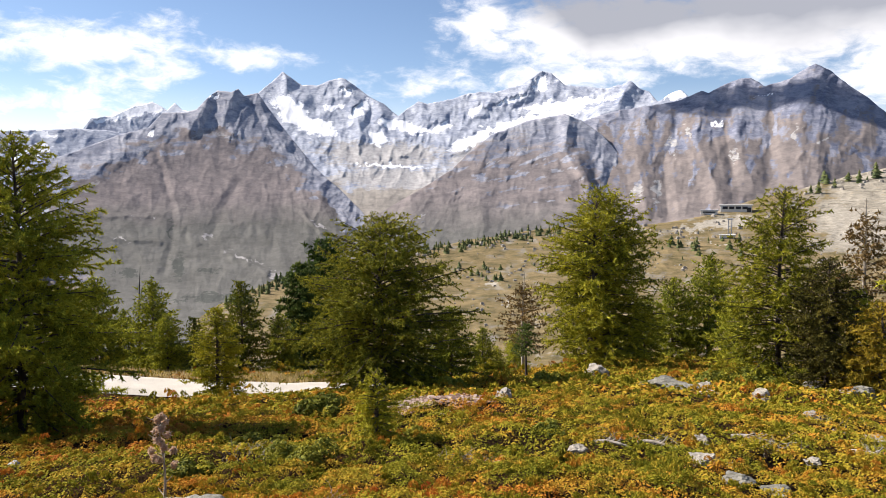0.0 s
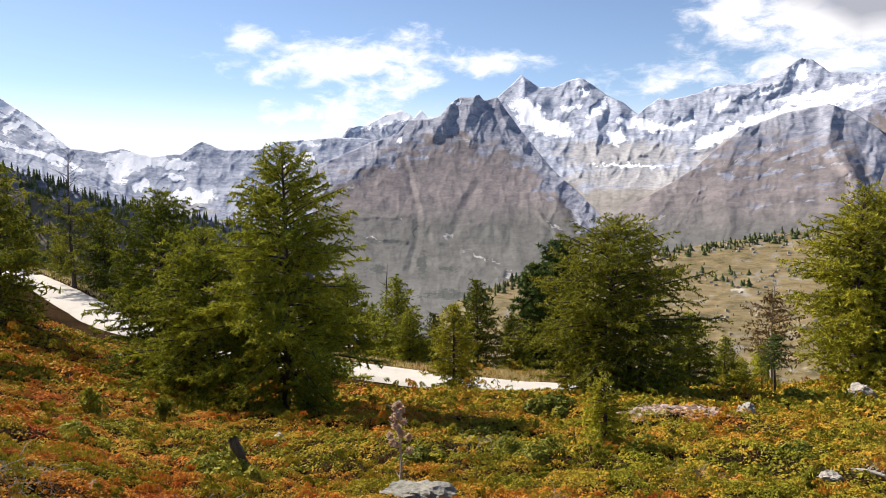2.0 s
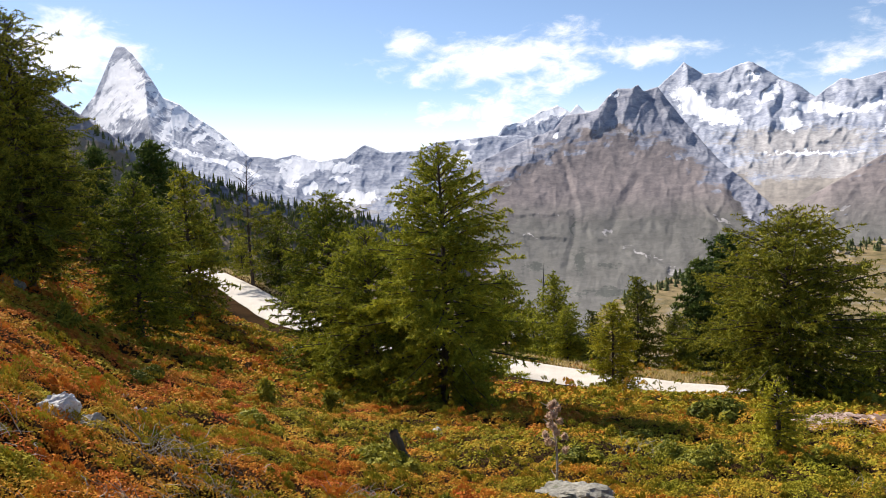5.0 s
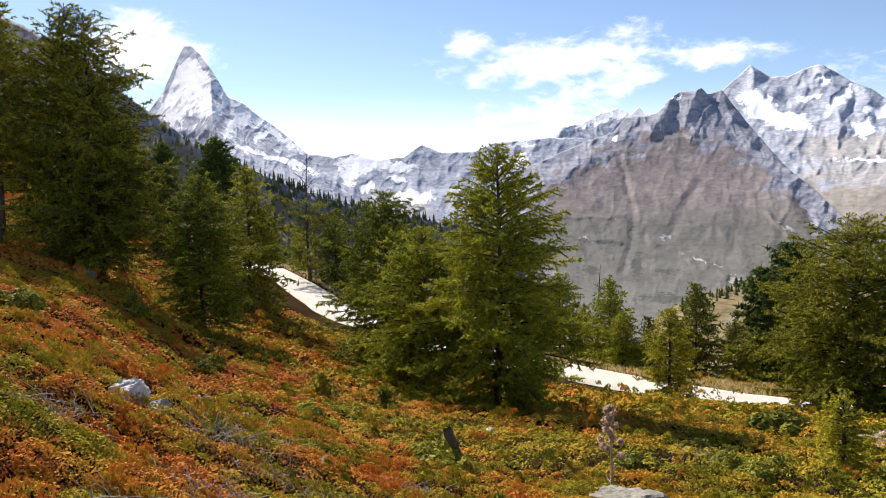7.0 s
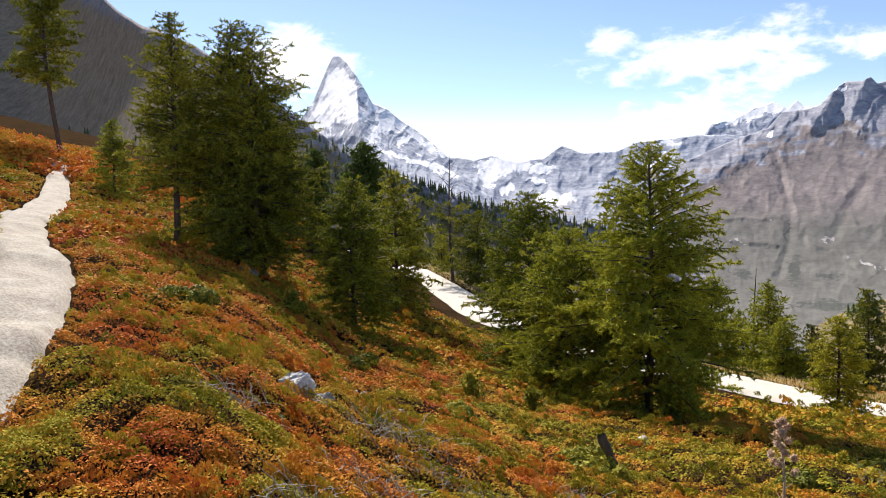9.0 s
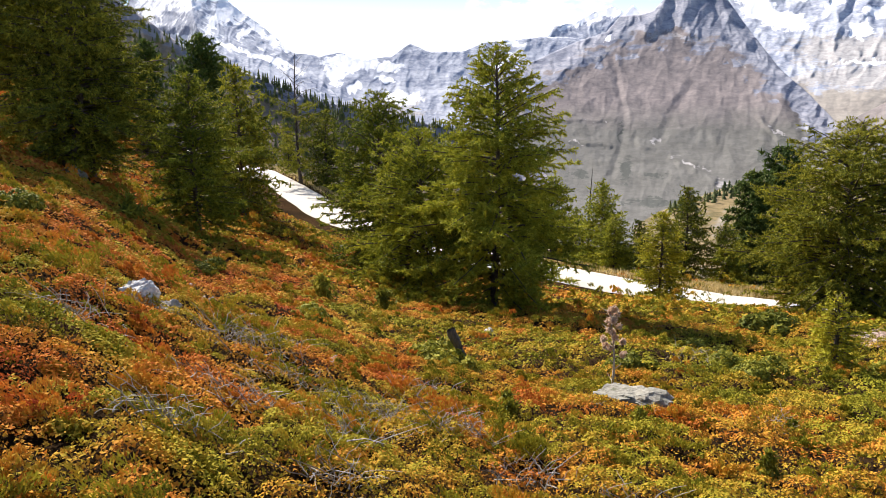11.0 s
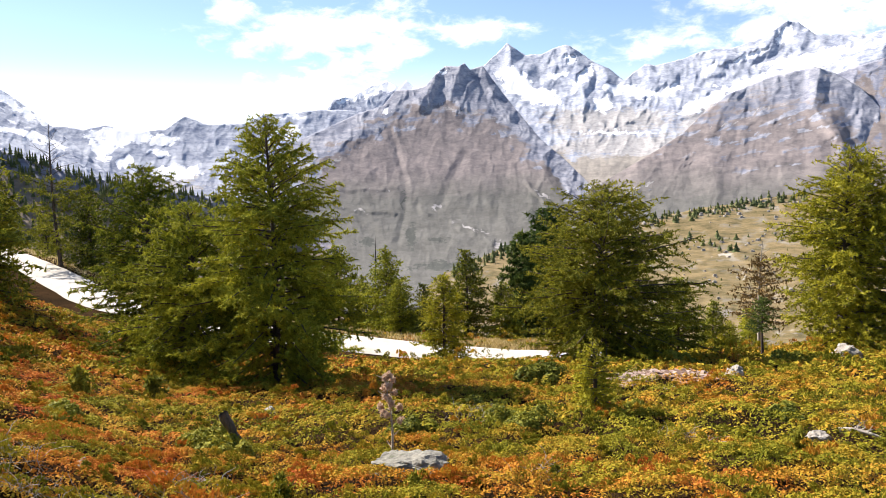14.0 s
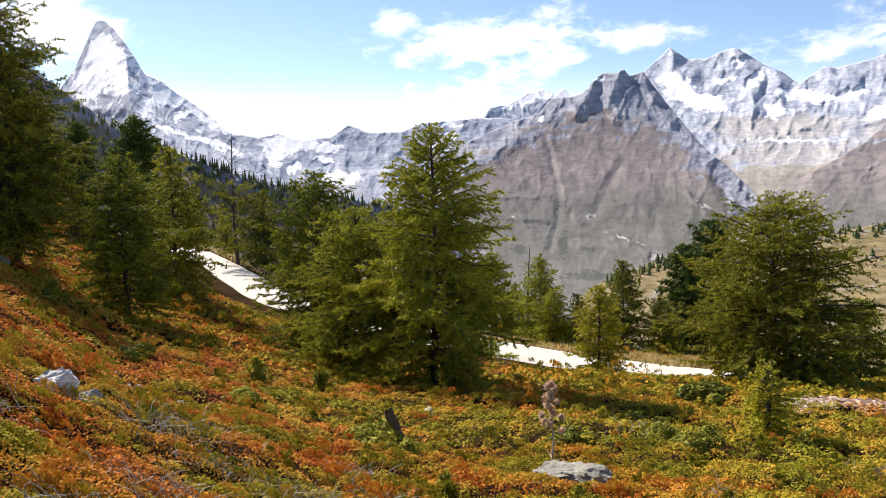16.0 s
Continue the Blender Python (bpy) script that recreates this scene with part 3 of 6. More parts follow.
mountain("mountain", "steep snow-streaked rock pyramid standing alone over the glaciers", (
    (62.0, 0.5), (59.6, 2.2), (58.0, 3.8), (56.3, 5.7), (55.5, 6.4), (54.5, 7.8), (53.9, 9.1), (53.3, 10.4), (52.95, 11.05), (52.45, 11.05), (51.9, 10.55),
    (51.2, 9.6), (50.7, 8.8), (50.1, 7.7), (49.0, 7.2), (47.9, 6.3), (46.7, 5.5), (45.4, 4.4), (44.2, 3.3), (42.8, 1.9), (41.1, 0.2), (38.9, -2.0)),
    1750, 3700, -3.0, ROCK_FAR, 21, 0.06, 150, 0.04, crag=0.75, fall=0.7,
    lean=lambda a, e: 85 * np.clip(horn_edge(e) - a, 0, 6) + 175 * np.clip(a - horn_edge(e), 0, 5),
    snow=((54.0, 5.0, 1.1, 0.30, 15), (52.6, 4.2, 0.9, 0.25, 18), (52.7, 8.9, 0.7, 1.2, 20), (45.5, 4.2, 1.4, 0.28, -28), (48.4, 3.7, 1.5, 0.16, -25), (46.6, 3.1, 1.4, 0.24, -22), (45.0, 2.6, 1.6, 0.24, -25),
          (49.6, 5.8, 0.35, 1.3, -35), (48.6, 6.0, 0.3, 0.9, -45), (50.5, 7.2, 0.25, 1.0, -25), (47.6, 4.9, 0.3, 0.9, -50)),
    snow_bias=lambda a, e, t: np.where(a > horn_edge(e), 0.36 + 0.34 * smooth(5.2, 7.4, e) - 0.35 * smooth(1.1, 0.3, t - e), 0.44 + 0.05 * (e - 6)) + 0.3 * along(a, e, ((49.9, 7.4), (47.5, 5.6), (45.5, 4.0)), 0.5)
    - 0.5 * np.clip((3.2 - e) / 1.5, 0, 1) - 0.8 * smooth(10.2, 10.6, e))

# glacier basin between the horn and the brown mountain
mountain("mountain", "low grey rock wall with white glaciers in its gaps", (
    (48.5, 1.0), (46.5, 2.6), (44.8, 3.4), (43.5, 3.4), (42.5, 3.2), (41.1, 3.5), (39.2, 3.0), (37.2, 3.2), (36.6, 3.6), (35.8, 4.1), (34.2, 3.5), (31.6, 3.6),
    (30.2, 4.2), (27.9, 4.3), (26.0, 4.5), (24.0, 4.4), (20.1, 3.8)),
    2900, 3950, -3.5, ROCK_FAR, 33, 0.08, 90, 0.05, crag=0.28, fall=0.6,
    snow=((40.0, 2.75, 2.0, 0.7, 0), (41.3, 1.9, 0.7, 0.8, 20), (37.4, 2.4, 1.1, 0.35, 0), (37.6, 1.5, 0.9, 0.2, -15), (28.9, 2.7, 1.5, 0.40, 28),
          (36.4, 0.1, 1.6, 0.5, 0), (40.0, 1.0, 0.6, 0.4, 0), (28.0, 4.0, 1.2, 0.2, 0)),
    snow_bias=lambda a, e, t: -0.18 + 0 * a, scree=((38.0, -0.6, 4.0, 0.9, 0),))

mountain("mountain", "distant white snow dome", (
    (30.0, 2.2), (28.5, 2.9), (25.7, 4.3), (25.1, 5.2), (23.5, 5.5), (22.4, 6.1), (21.1, 6.5), (20.1, 6.0), (19.6, 6.5), (19.1, 6.0), (18.1, 5.9), (15.9, 4.7)),
    3500, 4250, 0.0, ROCK_FAR, 45, 0.06, 90, 0.05, crag=0.35,
    snow=((21.0, 6.1, 2.6, 0.45, 12), (19.4, 6.0, 1.2, 0.6, 0), (24.0, 5.2, 0.9, 0.2, 15)))

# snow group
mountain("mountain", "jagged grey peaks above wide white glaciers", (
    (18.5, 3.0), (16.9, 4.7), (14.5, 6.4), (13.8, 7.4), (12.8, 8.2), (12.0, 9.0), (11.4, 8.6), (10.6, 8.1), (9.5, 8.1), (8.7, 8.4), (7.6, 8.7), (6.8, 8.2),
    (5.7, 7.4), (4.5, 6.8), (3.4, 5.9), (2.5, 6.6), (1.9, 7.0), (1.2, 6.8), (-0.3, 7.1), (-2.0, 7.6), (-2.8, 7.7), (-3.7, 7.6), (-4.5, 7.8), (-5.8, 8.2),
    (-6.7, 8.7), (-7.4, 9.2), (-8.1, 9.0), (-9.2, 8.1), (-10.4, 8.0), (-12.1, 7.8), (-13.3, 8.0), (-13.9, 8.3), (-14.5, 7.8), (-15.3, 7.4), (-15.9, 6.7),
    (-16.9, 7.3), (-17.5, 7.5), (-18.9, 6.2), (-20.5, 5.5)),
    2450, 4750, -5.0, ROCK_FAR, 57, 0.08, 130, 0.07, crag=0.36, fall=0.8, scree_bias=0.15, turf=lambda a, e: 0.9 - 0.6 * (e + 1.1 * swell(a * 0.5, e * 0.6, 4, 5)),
    spurs=((((12.0, 9.0), (11.4, 7.4), (10.6, 6.9)), 1.0, 0.8), (((7.8, 8.7), (6.7, 7.0), (6.3, 4.6)), 1.1, 0.7), (((4.8, 6.8), (4.6, 5.6)), 0.8, 0.7), (((1.9, 7.0), (0.6, 5.8)), 1.0, 0.6),
           (((-7.4, 9.2), (-6.0, 7.6), (-2.5, 6.4)), 0.9, 0.6), (((-13.9, 8.3), (-13.0, 6.6), (-11.8, 5.8)), 1.2, 1.0)),
    snow=((11.4, 6.2, 1.5, 0.8, -38), (9.6, 5.0, 1.6, 0.65, -12), (8.2, 6.5, 0.8, 0.22, 8), (6.3, 6.4, 0.9, 0.32, 42), (7.4, 7.6, 0.5, 0.25, -30), (5.0, 4.3, 0.7, 0.55, 20), (2.9, 5.1, 1.9, 0.42, -12), (0.3, 5.0, 1.1, 0.3, 20),
          (3.6, 2.15, 3.0, 0.13, -2), (-2.5, 6.3, 0.8, 0.28, 35), (-7.0, 5.6, 4.0, 0.42, 12), (-2.8, 4.4, 2.4, 0.45, 24), (-9.4, 6.7, 3.2, 0.35, 6), (-7.4, 8.2, 0.5, 0.6, 0), (-5.0, 7.0, 1.4, 0.2, 18), (-17.0, 7.2, 0.9, 0.4, 0)),
    snow_bias=lambda a, e, t: -0.02 + 0.14 * smooth(4.4, 6.5, e) - 0.35 * (t - e < 0.5) - 0.55 * smooth(3.0, 1.2, e + 1.2 * swell(a * 0.6, e * 0.6, 4, 6)) - 0.1 * smooth(0.0, -4.0, a), scree=((4.5, 3.0, 5.0, 1.0, 0), (3.0, 1.2, 6.0, 0.8, 0), (-2.5, 3.2, 3.0, 0.8, 24)))


# brown mountain in the middle
def right_edge(e):
    """Where its broad face turns into the shaded flank of the side valley."""
    return np.interp(e, (-7.0, -4.5, -2.3, 0.6, 2.0, 3.4, 5.4, 7.6), (6.0, 7.6, 8.4, 9.9, 11.4, 13.2, 14.2, 15.2))


def left_edge(e):
    """The long ridge that drops towards the glaciers."""
    return np.interp(e, (-8.0, -2.0, 0.5, 1.6, 3.2, 4.5, 5.6, 7.6), (29.0, 28.0, 26.6, 25.0, 22.6, 20.2, 18.0, 16.2))


mountain("mountain", "brown mountain with a craggy grey top and grassy lower slopes", (
    (34.0, -3.5), (31.9, -1.3), (29.4, 1.6), (27.7, 2.3), (26.0, 3.0), (23.5, 4.1), (21.4, 4.7), (20.4, 5.8), (18.8, 5.9), (18.1, 6.1), (17.3, 7.0), (16.6, 7.5),
    (15.7, 7.4), (15.2, 7.7), (14.8, 7.2), (13.8, 7.4), (12.8, 6.0), (11.6, 4.4), (10.4, 2.9), (9.6, 1.9), (7.9, 0.4), (6.2, -1.3), (5.0, -3.3), (3.7, -5.5), (2.5, -8.0)),
    1200, 2750, -11.0, ROCK_MID, 69, 0.072, 185, 0.06, crag=0.40, swale=0.24, power=0.9, lie=0.14, scree_bias=-0.38,
    lean=lambda a, e: 20 * np.clip(right_edge(e) - a, 0, 5) + 12 * np.clip(a - left_edge(e), 0, 6) - 8 * smooth(4.0, 6.8, e) * np.clip(a - 15.4, 0, 2.5) + 12 * smooth(3.6, 5.5, e) * np.clip(15.0 - a, 0, 4),
    spurs=((((15.3, 7.6), (16.2, 5.6), (15.6, 4.4)), 0.8, 0.5), (((17.6, 6.6), (18.6, 4.6)), 0.7, 0.5), (((13.6, 6.6), (12.9, 5.0), (11.8, 3.6)), 0.6, 0.5),
           (((22.4, 3.6), (24.5, 2.0), (26.5, 0.6)), 0.9, 0.15), (((26.6, -1.0), (24.0, -1.5), (20.6, -1.6)), 0.25, 0.13), (((26.2, -2.2), (23.5, -3.2), (20.8, -3.4)), 0.28, 0.20), (((18.8, -3.2), (16.2, -4.2), (13.4, -5.9)), 0.35, 0.25),
           (((10.8, -1.3), (9.8, -2.4), (8.0, -3.6)), 0.25, 0.25), (((15.5, 1.3), (13.4, 0.6)), 0.25, 0.10)),
    clefts=((((21.0, 3.0), (20.3, 0.6), (19.9, -1.5), (20.0, -3.6), (20.6, -5.6)), 0.40, 0.16), (((15.3, 1.0), (16.6, -1.5), (17.6, -3.6)), 0.5, 0.12), (((12.0, 0.5), (13.0, -4.0)), 0.6, 0.10)),
    turf=lambda a, e: 0.62 + 0.42 * (np.interp(a, (4, 6, 8, 10, 12, 13.5, 16, 18, 20, 22, 25, 28, 30), (-5.5, -3.5, -1.6, 0.6, 2.4, 3.3, 4.2, 4.0, 3.4, 2.7, 1.3, -0.8, -3.0)) - e) + 0.8 * swell(a * 0.5, e * 0.9, 4, 12)
    - 0.9 * smooth(0.3, 1.6, right_edge(e) - a) - 0.55 * smooth(0.15, 0.5, swell(a * 0.8 + 3, e * 1.6, 5, 31, 0.6)) - 0.5 * along(a, e, ((27, -1.9), (23.5, -3.1), (19, -3.4), (16.0, -4.4), (12.6, -6.4)), 0.8),
    scree=((15.2, 4.0, 3.4, 0.22, -14), (18.2, 4.2, 1.6, 0.25, 30), (15.0, -4.7, 2.8, 0.28, -25), (23.8, -3.1, 2.6, 0.14, -14), (22.0, -1.7, 1.8, 0.10, -7), (12.9, -6.0, 1.0, 0.4, -20), (17.6, -3.2, 0.4, 0.6, 30), (25.5, 0.4, 1.6, 0.3, 30), (21.5, 3.2, 2.2, 0.25, 30),
           (9.4, -2.4, 1.4, 0.2, -42), (12.0, 2.2, 1.5, 0.2, -42), (27.6, 1.8, 1.2, 0.5, 20)),
    snow=((16.9, 7.1, 0.25, 0.12, 0), (21.3, 4.3, 0.5, 0.10, 25)), snow_bias=lambda a, e, t: -0.25 + 0 * a,
    wood=((19.6, -5.2, 0.5, 0.9, 0), (20.1, -2.5, 0.14, 0.8, 0), (10.3, -4.0, 0.5, 0.6, 0), (16, -7.6, 4.0, 0.3, 0), (8.5, -3.4, 1.0, 0.4, -40), (17.6, -5.6, 0.8, 0.3, 0), (23.0, -5.6, 0.8, 0.3, 0)))

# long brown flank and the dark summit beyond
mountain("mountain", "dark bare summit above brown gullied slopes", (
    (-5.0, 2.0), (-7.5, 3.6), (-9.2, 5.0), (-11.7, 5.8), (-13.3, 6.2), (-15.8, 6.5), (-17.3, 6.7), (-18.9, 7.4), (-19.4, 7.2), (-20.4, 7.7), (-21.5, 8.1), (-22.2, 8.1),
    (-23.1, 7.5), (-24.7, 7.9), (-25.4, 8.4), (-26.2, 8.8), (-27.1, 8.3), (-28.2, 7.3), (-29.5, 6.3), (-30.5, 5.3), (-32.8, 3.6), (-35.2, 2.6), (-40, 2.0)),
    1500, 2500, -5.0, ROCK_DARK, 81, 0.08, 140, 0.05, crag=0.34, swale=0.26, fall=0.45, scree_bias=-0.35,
    lean=lambda a, e: 30 * np.clip(-26.6 - a, 0, 6) - 12 * np.clip(a + 23.5, 0, 3) * smooth(6.0, 3.0, e),
    spurs=((((-15.0, 6.6), (-14.5, 3.0), (-15.2, -1.0)), 1.0, 0.35), (((-19.0, 7.2), (-18.6, 4.0), (-20.2, 0.0)), 1.0, 0.4), (((-21.8, 8.1), (-21.5, 4.0), (-22.6, 0.5)), 1.1, 0.35), (((-26.2, 8.8), (-25.2, 4.0), (-26.0, 0.0)), 1.6, 0.5)),
    clefts=((((-17.3, 5.2), (-16.4, 2.0), (-16.8, -1.5)), 0.7, 0.4), (((-20.4, 5.0), (-21.3, 1.0)), 0.6, 0.25), (((-23.4, 6.0), (-23.8, 1.0)), 0.7, 0.25)),
    turf=lambda a, e: 0.85 - 0.13 * (e - 2.0) + 0.8 * swell(a * 0.9, e * 0.5, 4, 19) - 0.5 * smooth(0.1, 0.45, swell(a * 1.1 + 5, e * 0.6, 5, 37, 0.6)),
    scree=((-17.0, 3.6, 0.35, 1.5, 12), (-18.0, 4.6, 0.25, 1.0, 15), (-16.0, 0.4, 0.5, 1.4, 0), (-14.6, 0.2, 0.6, 1.3, 0), (-25.2, 4.0, 0.3, 1.3, -8), (-21.2, 3.0, 0.2, 1.2, 12), (-26.8, 3.6, 0.8, 0.25, 20)),
    snow=((-22.9, 6.8, 0.9, 0.06, 12), (-20.0, 5.0, 0.5, 0.08, 0)))
mountain("mountain", "broad brown mountain flank with rock bands", (
    (8.5, -5.0), (7.1, -3.3), (5.8, -2.0), (3.6, -0.7), (1.0, 0.8), (-0.7, 1.9), (-2.0, 3.2), (-3.7, 4.5), (-6.3, 5.5), (-9.2, 6.0), (-10.4, 5.5), (-12.0, 4.4), (-13.4, 2.8),
    (-15.0, 0.6), (-16.6, -1.6), (-18.5, -5.0)),
    1200, 2200, -8.0, ROCK_MID, 93, 0.08, 130, 0.05, crag=0.40, swale=0.26, fall=0.5, lie=-0.22, scree_bias=-0.2,
    spurs=((((-9.5, 6.0), (-9.2, 3.6), (-10.4, 1.6)), 0.8, 0.6), (((-10.4, 2.6), (-11.2, 0.0)), 0.8, 0.5), (((-3.7, 4.5), (-2.6, 1.5), (-3.0, -2.0)), 1.6, 0.4)),
    lean=lambda a, e: 150 * smooth(-9.5, -17.0, a) + 20 * np.clip(a - 2.5, 0, 6),
    turf=lambda a, e: 1.0 - 0.18 * (e - 1.0) - 0.6 * smooth(0.05, 0.4, swell(a * 0.5 + 9, (e + 0.22 * a) * 1.9, 5, 35, 0.6)) - 0.5 * along(a, e, ((4, -2.6), (-4, -1.4), (-9, -0.2)), 0.5) - 0.7 * smooth(-10.5, -12.5, a),
    scree=((-5.0, 4.3, 3.0, 0.10, 12), (-6.5, 3.5, 2.4, 0.08, 14), (-4.4, 2.6, 2.8, 0.07, 12), (2.0, -1.8, 2.0, 0.12, 20), (-13.4, 0.0, 0.5, 1.5, 10), (-14.8, -0.6, 0.4, 1.0, 0)),
    snow=((-2.5, 4.2, 0.9, 0.2, 45),))

# the near hill with the lift station, and the wooded slope on the other side
hill_at = mountain("hill", "stony pasture hill with gravel tracks and scattered shrubs", (
    (19.0, -9.5), (17.2, -8.3), (15.1, -7.4), (12.2, -6.2), (9.7, -5.4), (4.1, -4.8), (1.1, -4.2), (-2.0, -3.5), (-5.0, -3.1), (-7.6, -2.6), (-11.4, -2.4), (-14.7, -2.3), (-16.7, -2.1),
    (-18.7, -1.7), (-21.0, -1.0), (-22.6, -0.4), (-25.0, 0.2), (-26.7, 0.7), (-28.4, 1.2), (-30.6, 1.7), (-34.6, 2.9), (-42.0, 4.5), (-55, 6.0)),
    75, 620, -15.0, HILL, 105, 0.16, 100, 0.05, crag=0.35, swale=0.30, fall=1.6, power=1.6,
    turf=lambda a, e: 0.72 + 0.5 * swell(a * 0.9, e * 1.6, 4, 7) - 0.45 * np.clip((-a - 24) / 4, 0, 1) * (e > -4),
    scree=((-18.5, -2.5, 2.6, 0.30, 8), (-21.0, -2.0, 2.2, 0.6, 5), (-28.2, -1.6, 2.0, 1.6, 25), (-20.5, -3.6, 3.0, 0.10, -12), (-17.5, -6.2, 2.0, 0.10, -25), (-5.0, -8.3, 0.10, 0.9, 10),
           (-3.5, -6.9, 2.0, 0.10, 6), (-15, -2.7, 2.5, 0.12, 0)), scree_bias=-0.1, kind="structure")
wood_at = mountain("hill", "steep shaded slope grown with dark conifers", (
    (95.0, 21.0), (86.0, 20.0), (78.0, 18.2), (74.0, 16.5), (69.5, 14.9), (68.6, 14.3), (67.7, 13.5), (66.3, 12.7), (65.3, 12.5), (62.9, 11.6), (59.3, 9.4), (56.7, 7.3), (53.9, 5.3), (51.9, 3.8),
    (49.1, 2.5), (45.7, 1.1), (43.1, 0.1), (40.6, -0.5), (35.0, -1.7), (31.9, -2.4), (28.6, -3.5), (25.0, -6.0)),
    330, lambda a: 760 + 2900 * smooth(60.0, 76.0, a), -12.0, WOODED, 117, 0.16, 100, 0.06, crag=0.7, swale=0.5, fall=0.6,
    turf=lambda a, e: 0.7 - 0.03 * (e - 4) + 0.6 * np.clip((a - 62) / 4, 0, 1) - 0.6 * smooth(2.2, 0.6, np.interp(a, (25, 35, 45, 56, 63, 70, 95), (-6, -1.7, 1, 6.8, 11.6, 15, 21)) - e), kind="structure")


# ---- trees ----
def tube(points, radii, sides):
    """Vertices and quads of a tapering tube through points."""
    p = np.asarray(points, float)
    d = np.gradient(p, axis=0)
    d /= np.linalg.norm(d, axis=1)[:, None] + 1e-9
    ref = np.where(np.abs(d[:, 2:3]) > 0.9, np.array([[1.0, 0, 0]]), np.array([[0, 0, 1.0]]))
    u = np.cross(d, ref)
    u /= np.linalg.norm(u, axis=1)[:, None]
    w = np.cross(d, u)
    a = np.linspace(0, 2 * math.pi, sides, endpoint=False)
    ring = u[:, None] * np.cos(a)[None, :, None] + w[:, None] * np.sin(a)[None, :, None]
    v = p[:, None] + ring * np.asarray(radii)[:, None, None]
    return v.reshape(-1, 3), grid_faces(len(p), sides, True)


class Pile:
    """Collects vertices and faces of one mesh."""

    def __init__(self):
        self.v, self.f, self.n = [], [], 0

    def add(self, v, f):
        self.v.append(v)
        self.f.append(np.asarray(f) + self.n)
        self.n += len(v)

    def ob(self, name, mat, parent, label="", smooth=False):
        if not self.v:
            return None
        return mesh_ob(name, np.vstack(self.v), np.vstack(self.f), mat, parent, label, smooth)


def tufts(rng, at, size, blades=3, flat=0.5, way=None, pull=0.8, slim=0.2):
    """Small bursts of blades round each point, drawn along the way of their twig: triangles."""
    n = len(at)
    c = np.repeat(at, blades, 0)
    d = rng.normal(size=(n * blades, 3))
    d[:, 2] *= flat
    d /= np.linalg.norm(d, axis=1)[:, None]
    if way is not None:
        d = d + pull * np.repeat(way, blades, 0)
        d /= np.linalg.norm(d, axis=1)[:, None] + 1e-9
    w = np.cross(d, rng.normal(size=d.shape))
    w /= np.linalg.norm(w, axis=1)[:, None] + 1e-9
    s = (size * rng.uniform(0.6, 1.35, n * blades))[:, None]
    v = np.stack([c - d * s * 0.25 + w * s * slim, c - d * s * 0.25 - w * s * slim, c + d * s], 1).reshape(-1, 3)
    return v, np.arange(len(v)).reshape(-1, 3)


def sprigs(rng, at, way, size, slim):
    """Narrow leaves that point along the given directions: one triangle each."""
    u = way / (np.linalg.norm(way, axis=1)[:, None] + 1e-9)
    w = np.cross(u, rng.normal(size=u.shape))
    w /= np.linalg.norm(w, axis=1)[:, None] + 1e-9
    s = (size * rng.uniform(0.6, 1.4, len(at)))[:, None]
    k = s * slim[:, None]
    v = np.stack([at - u * s - w * k, at - u * s + w * k, at + u * s], 1).reshape(-1, 3)
    return v, np.arange(len(v)).reshape(-1, 3)


def blades(rng, at, facing, size, slim):
    """Small pointed leaves lying across the given directions: one triangle each."""
    n = facing / (np.linalg.norm(facing, axis=1)[:, None] + 1e-9)
    u = np.cross(n, rng.normal(size=n.shape))
    u /= np.linalg.norm(u, axis=1)[:, None] + 1e-9
    w = np.cross(n, u)
    s = (size * rng.uniform(0.6, 1.4, len(at)))[:, None]
    k = s * slim[:, None]
    v = np.stack([at - u * s - w * k, at - u * s + w * k, at + u * s], 1).reshape(-1, 3)
    return v, np.arange(len(v)).reshape(-1, 3)


def leaves(rng, at, facing, size):
    """Pointed leaves lying across the given directions: one quad each."""
    n = facing / (np.linalg.norm(facing, axis=1)[:, None] + 1e-9)
    u = np.cross(n, rng.normal(size=n.shape))
    u /= np.linalg.norm(u, axis=1)[:, None] + 1e-9
    w = np.cross(n, u)
    s = (size * rng.uniform(0.6, 1.4, len(at)))[:, None]
    lift = n * s * rng.uniform(-0.3, 0.5, len(at))[:, None]
    v = np.stack([at - u * s, at - w * s * 0.5, at + u * s + lift, at + w * s * 0.5], 1).reshape(-1, 3)
    return v, np.arange(len(v)).reshape(-1, 4)


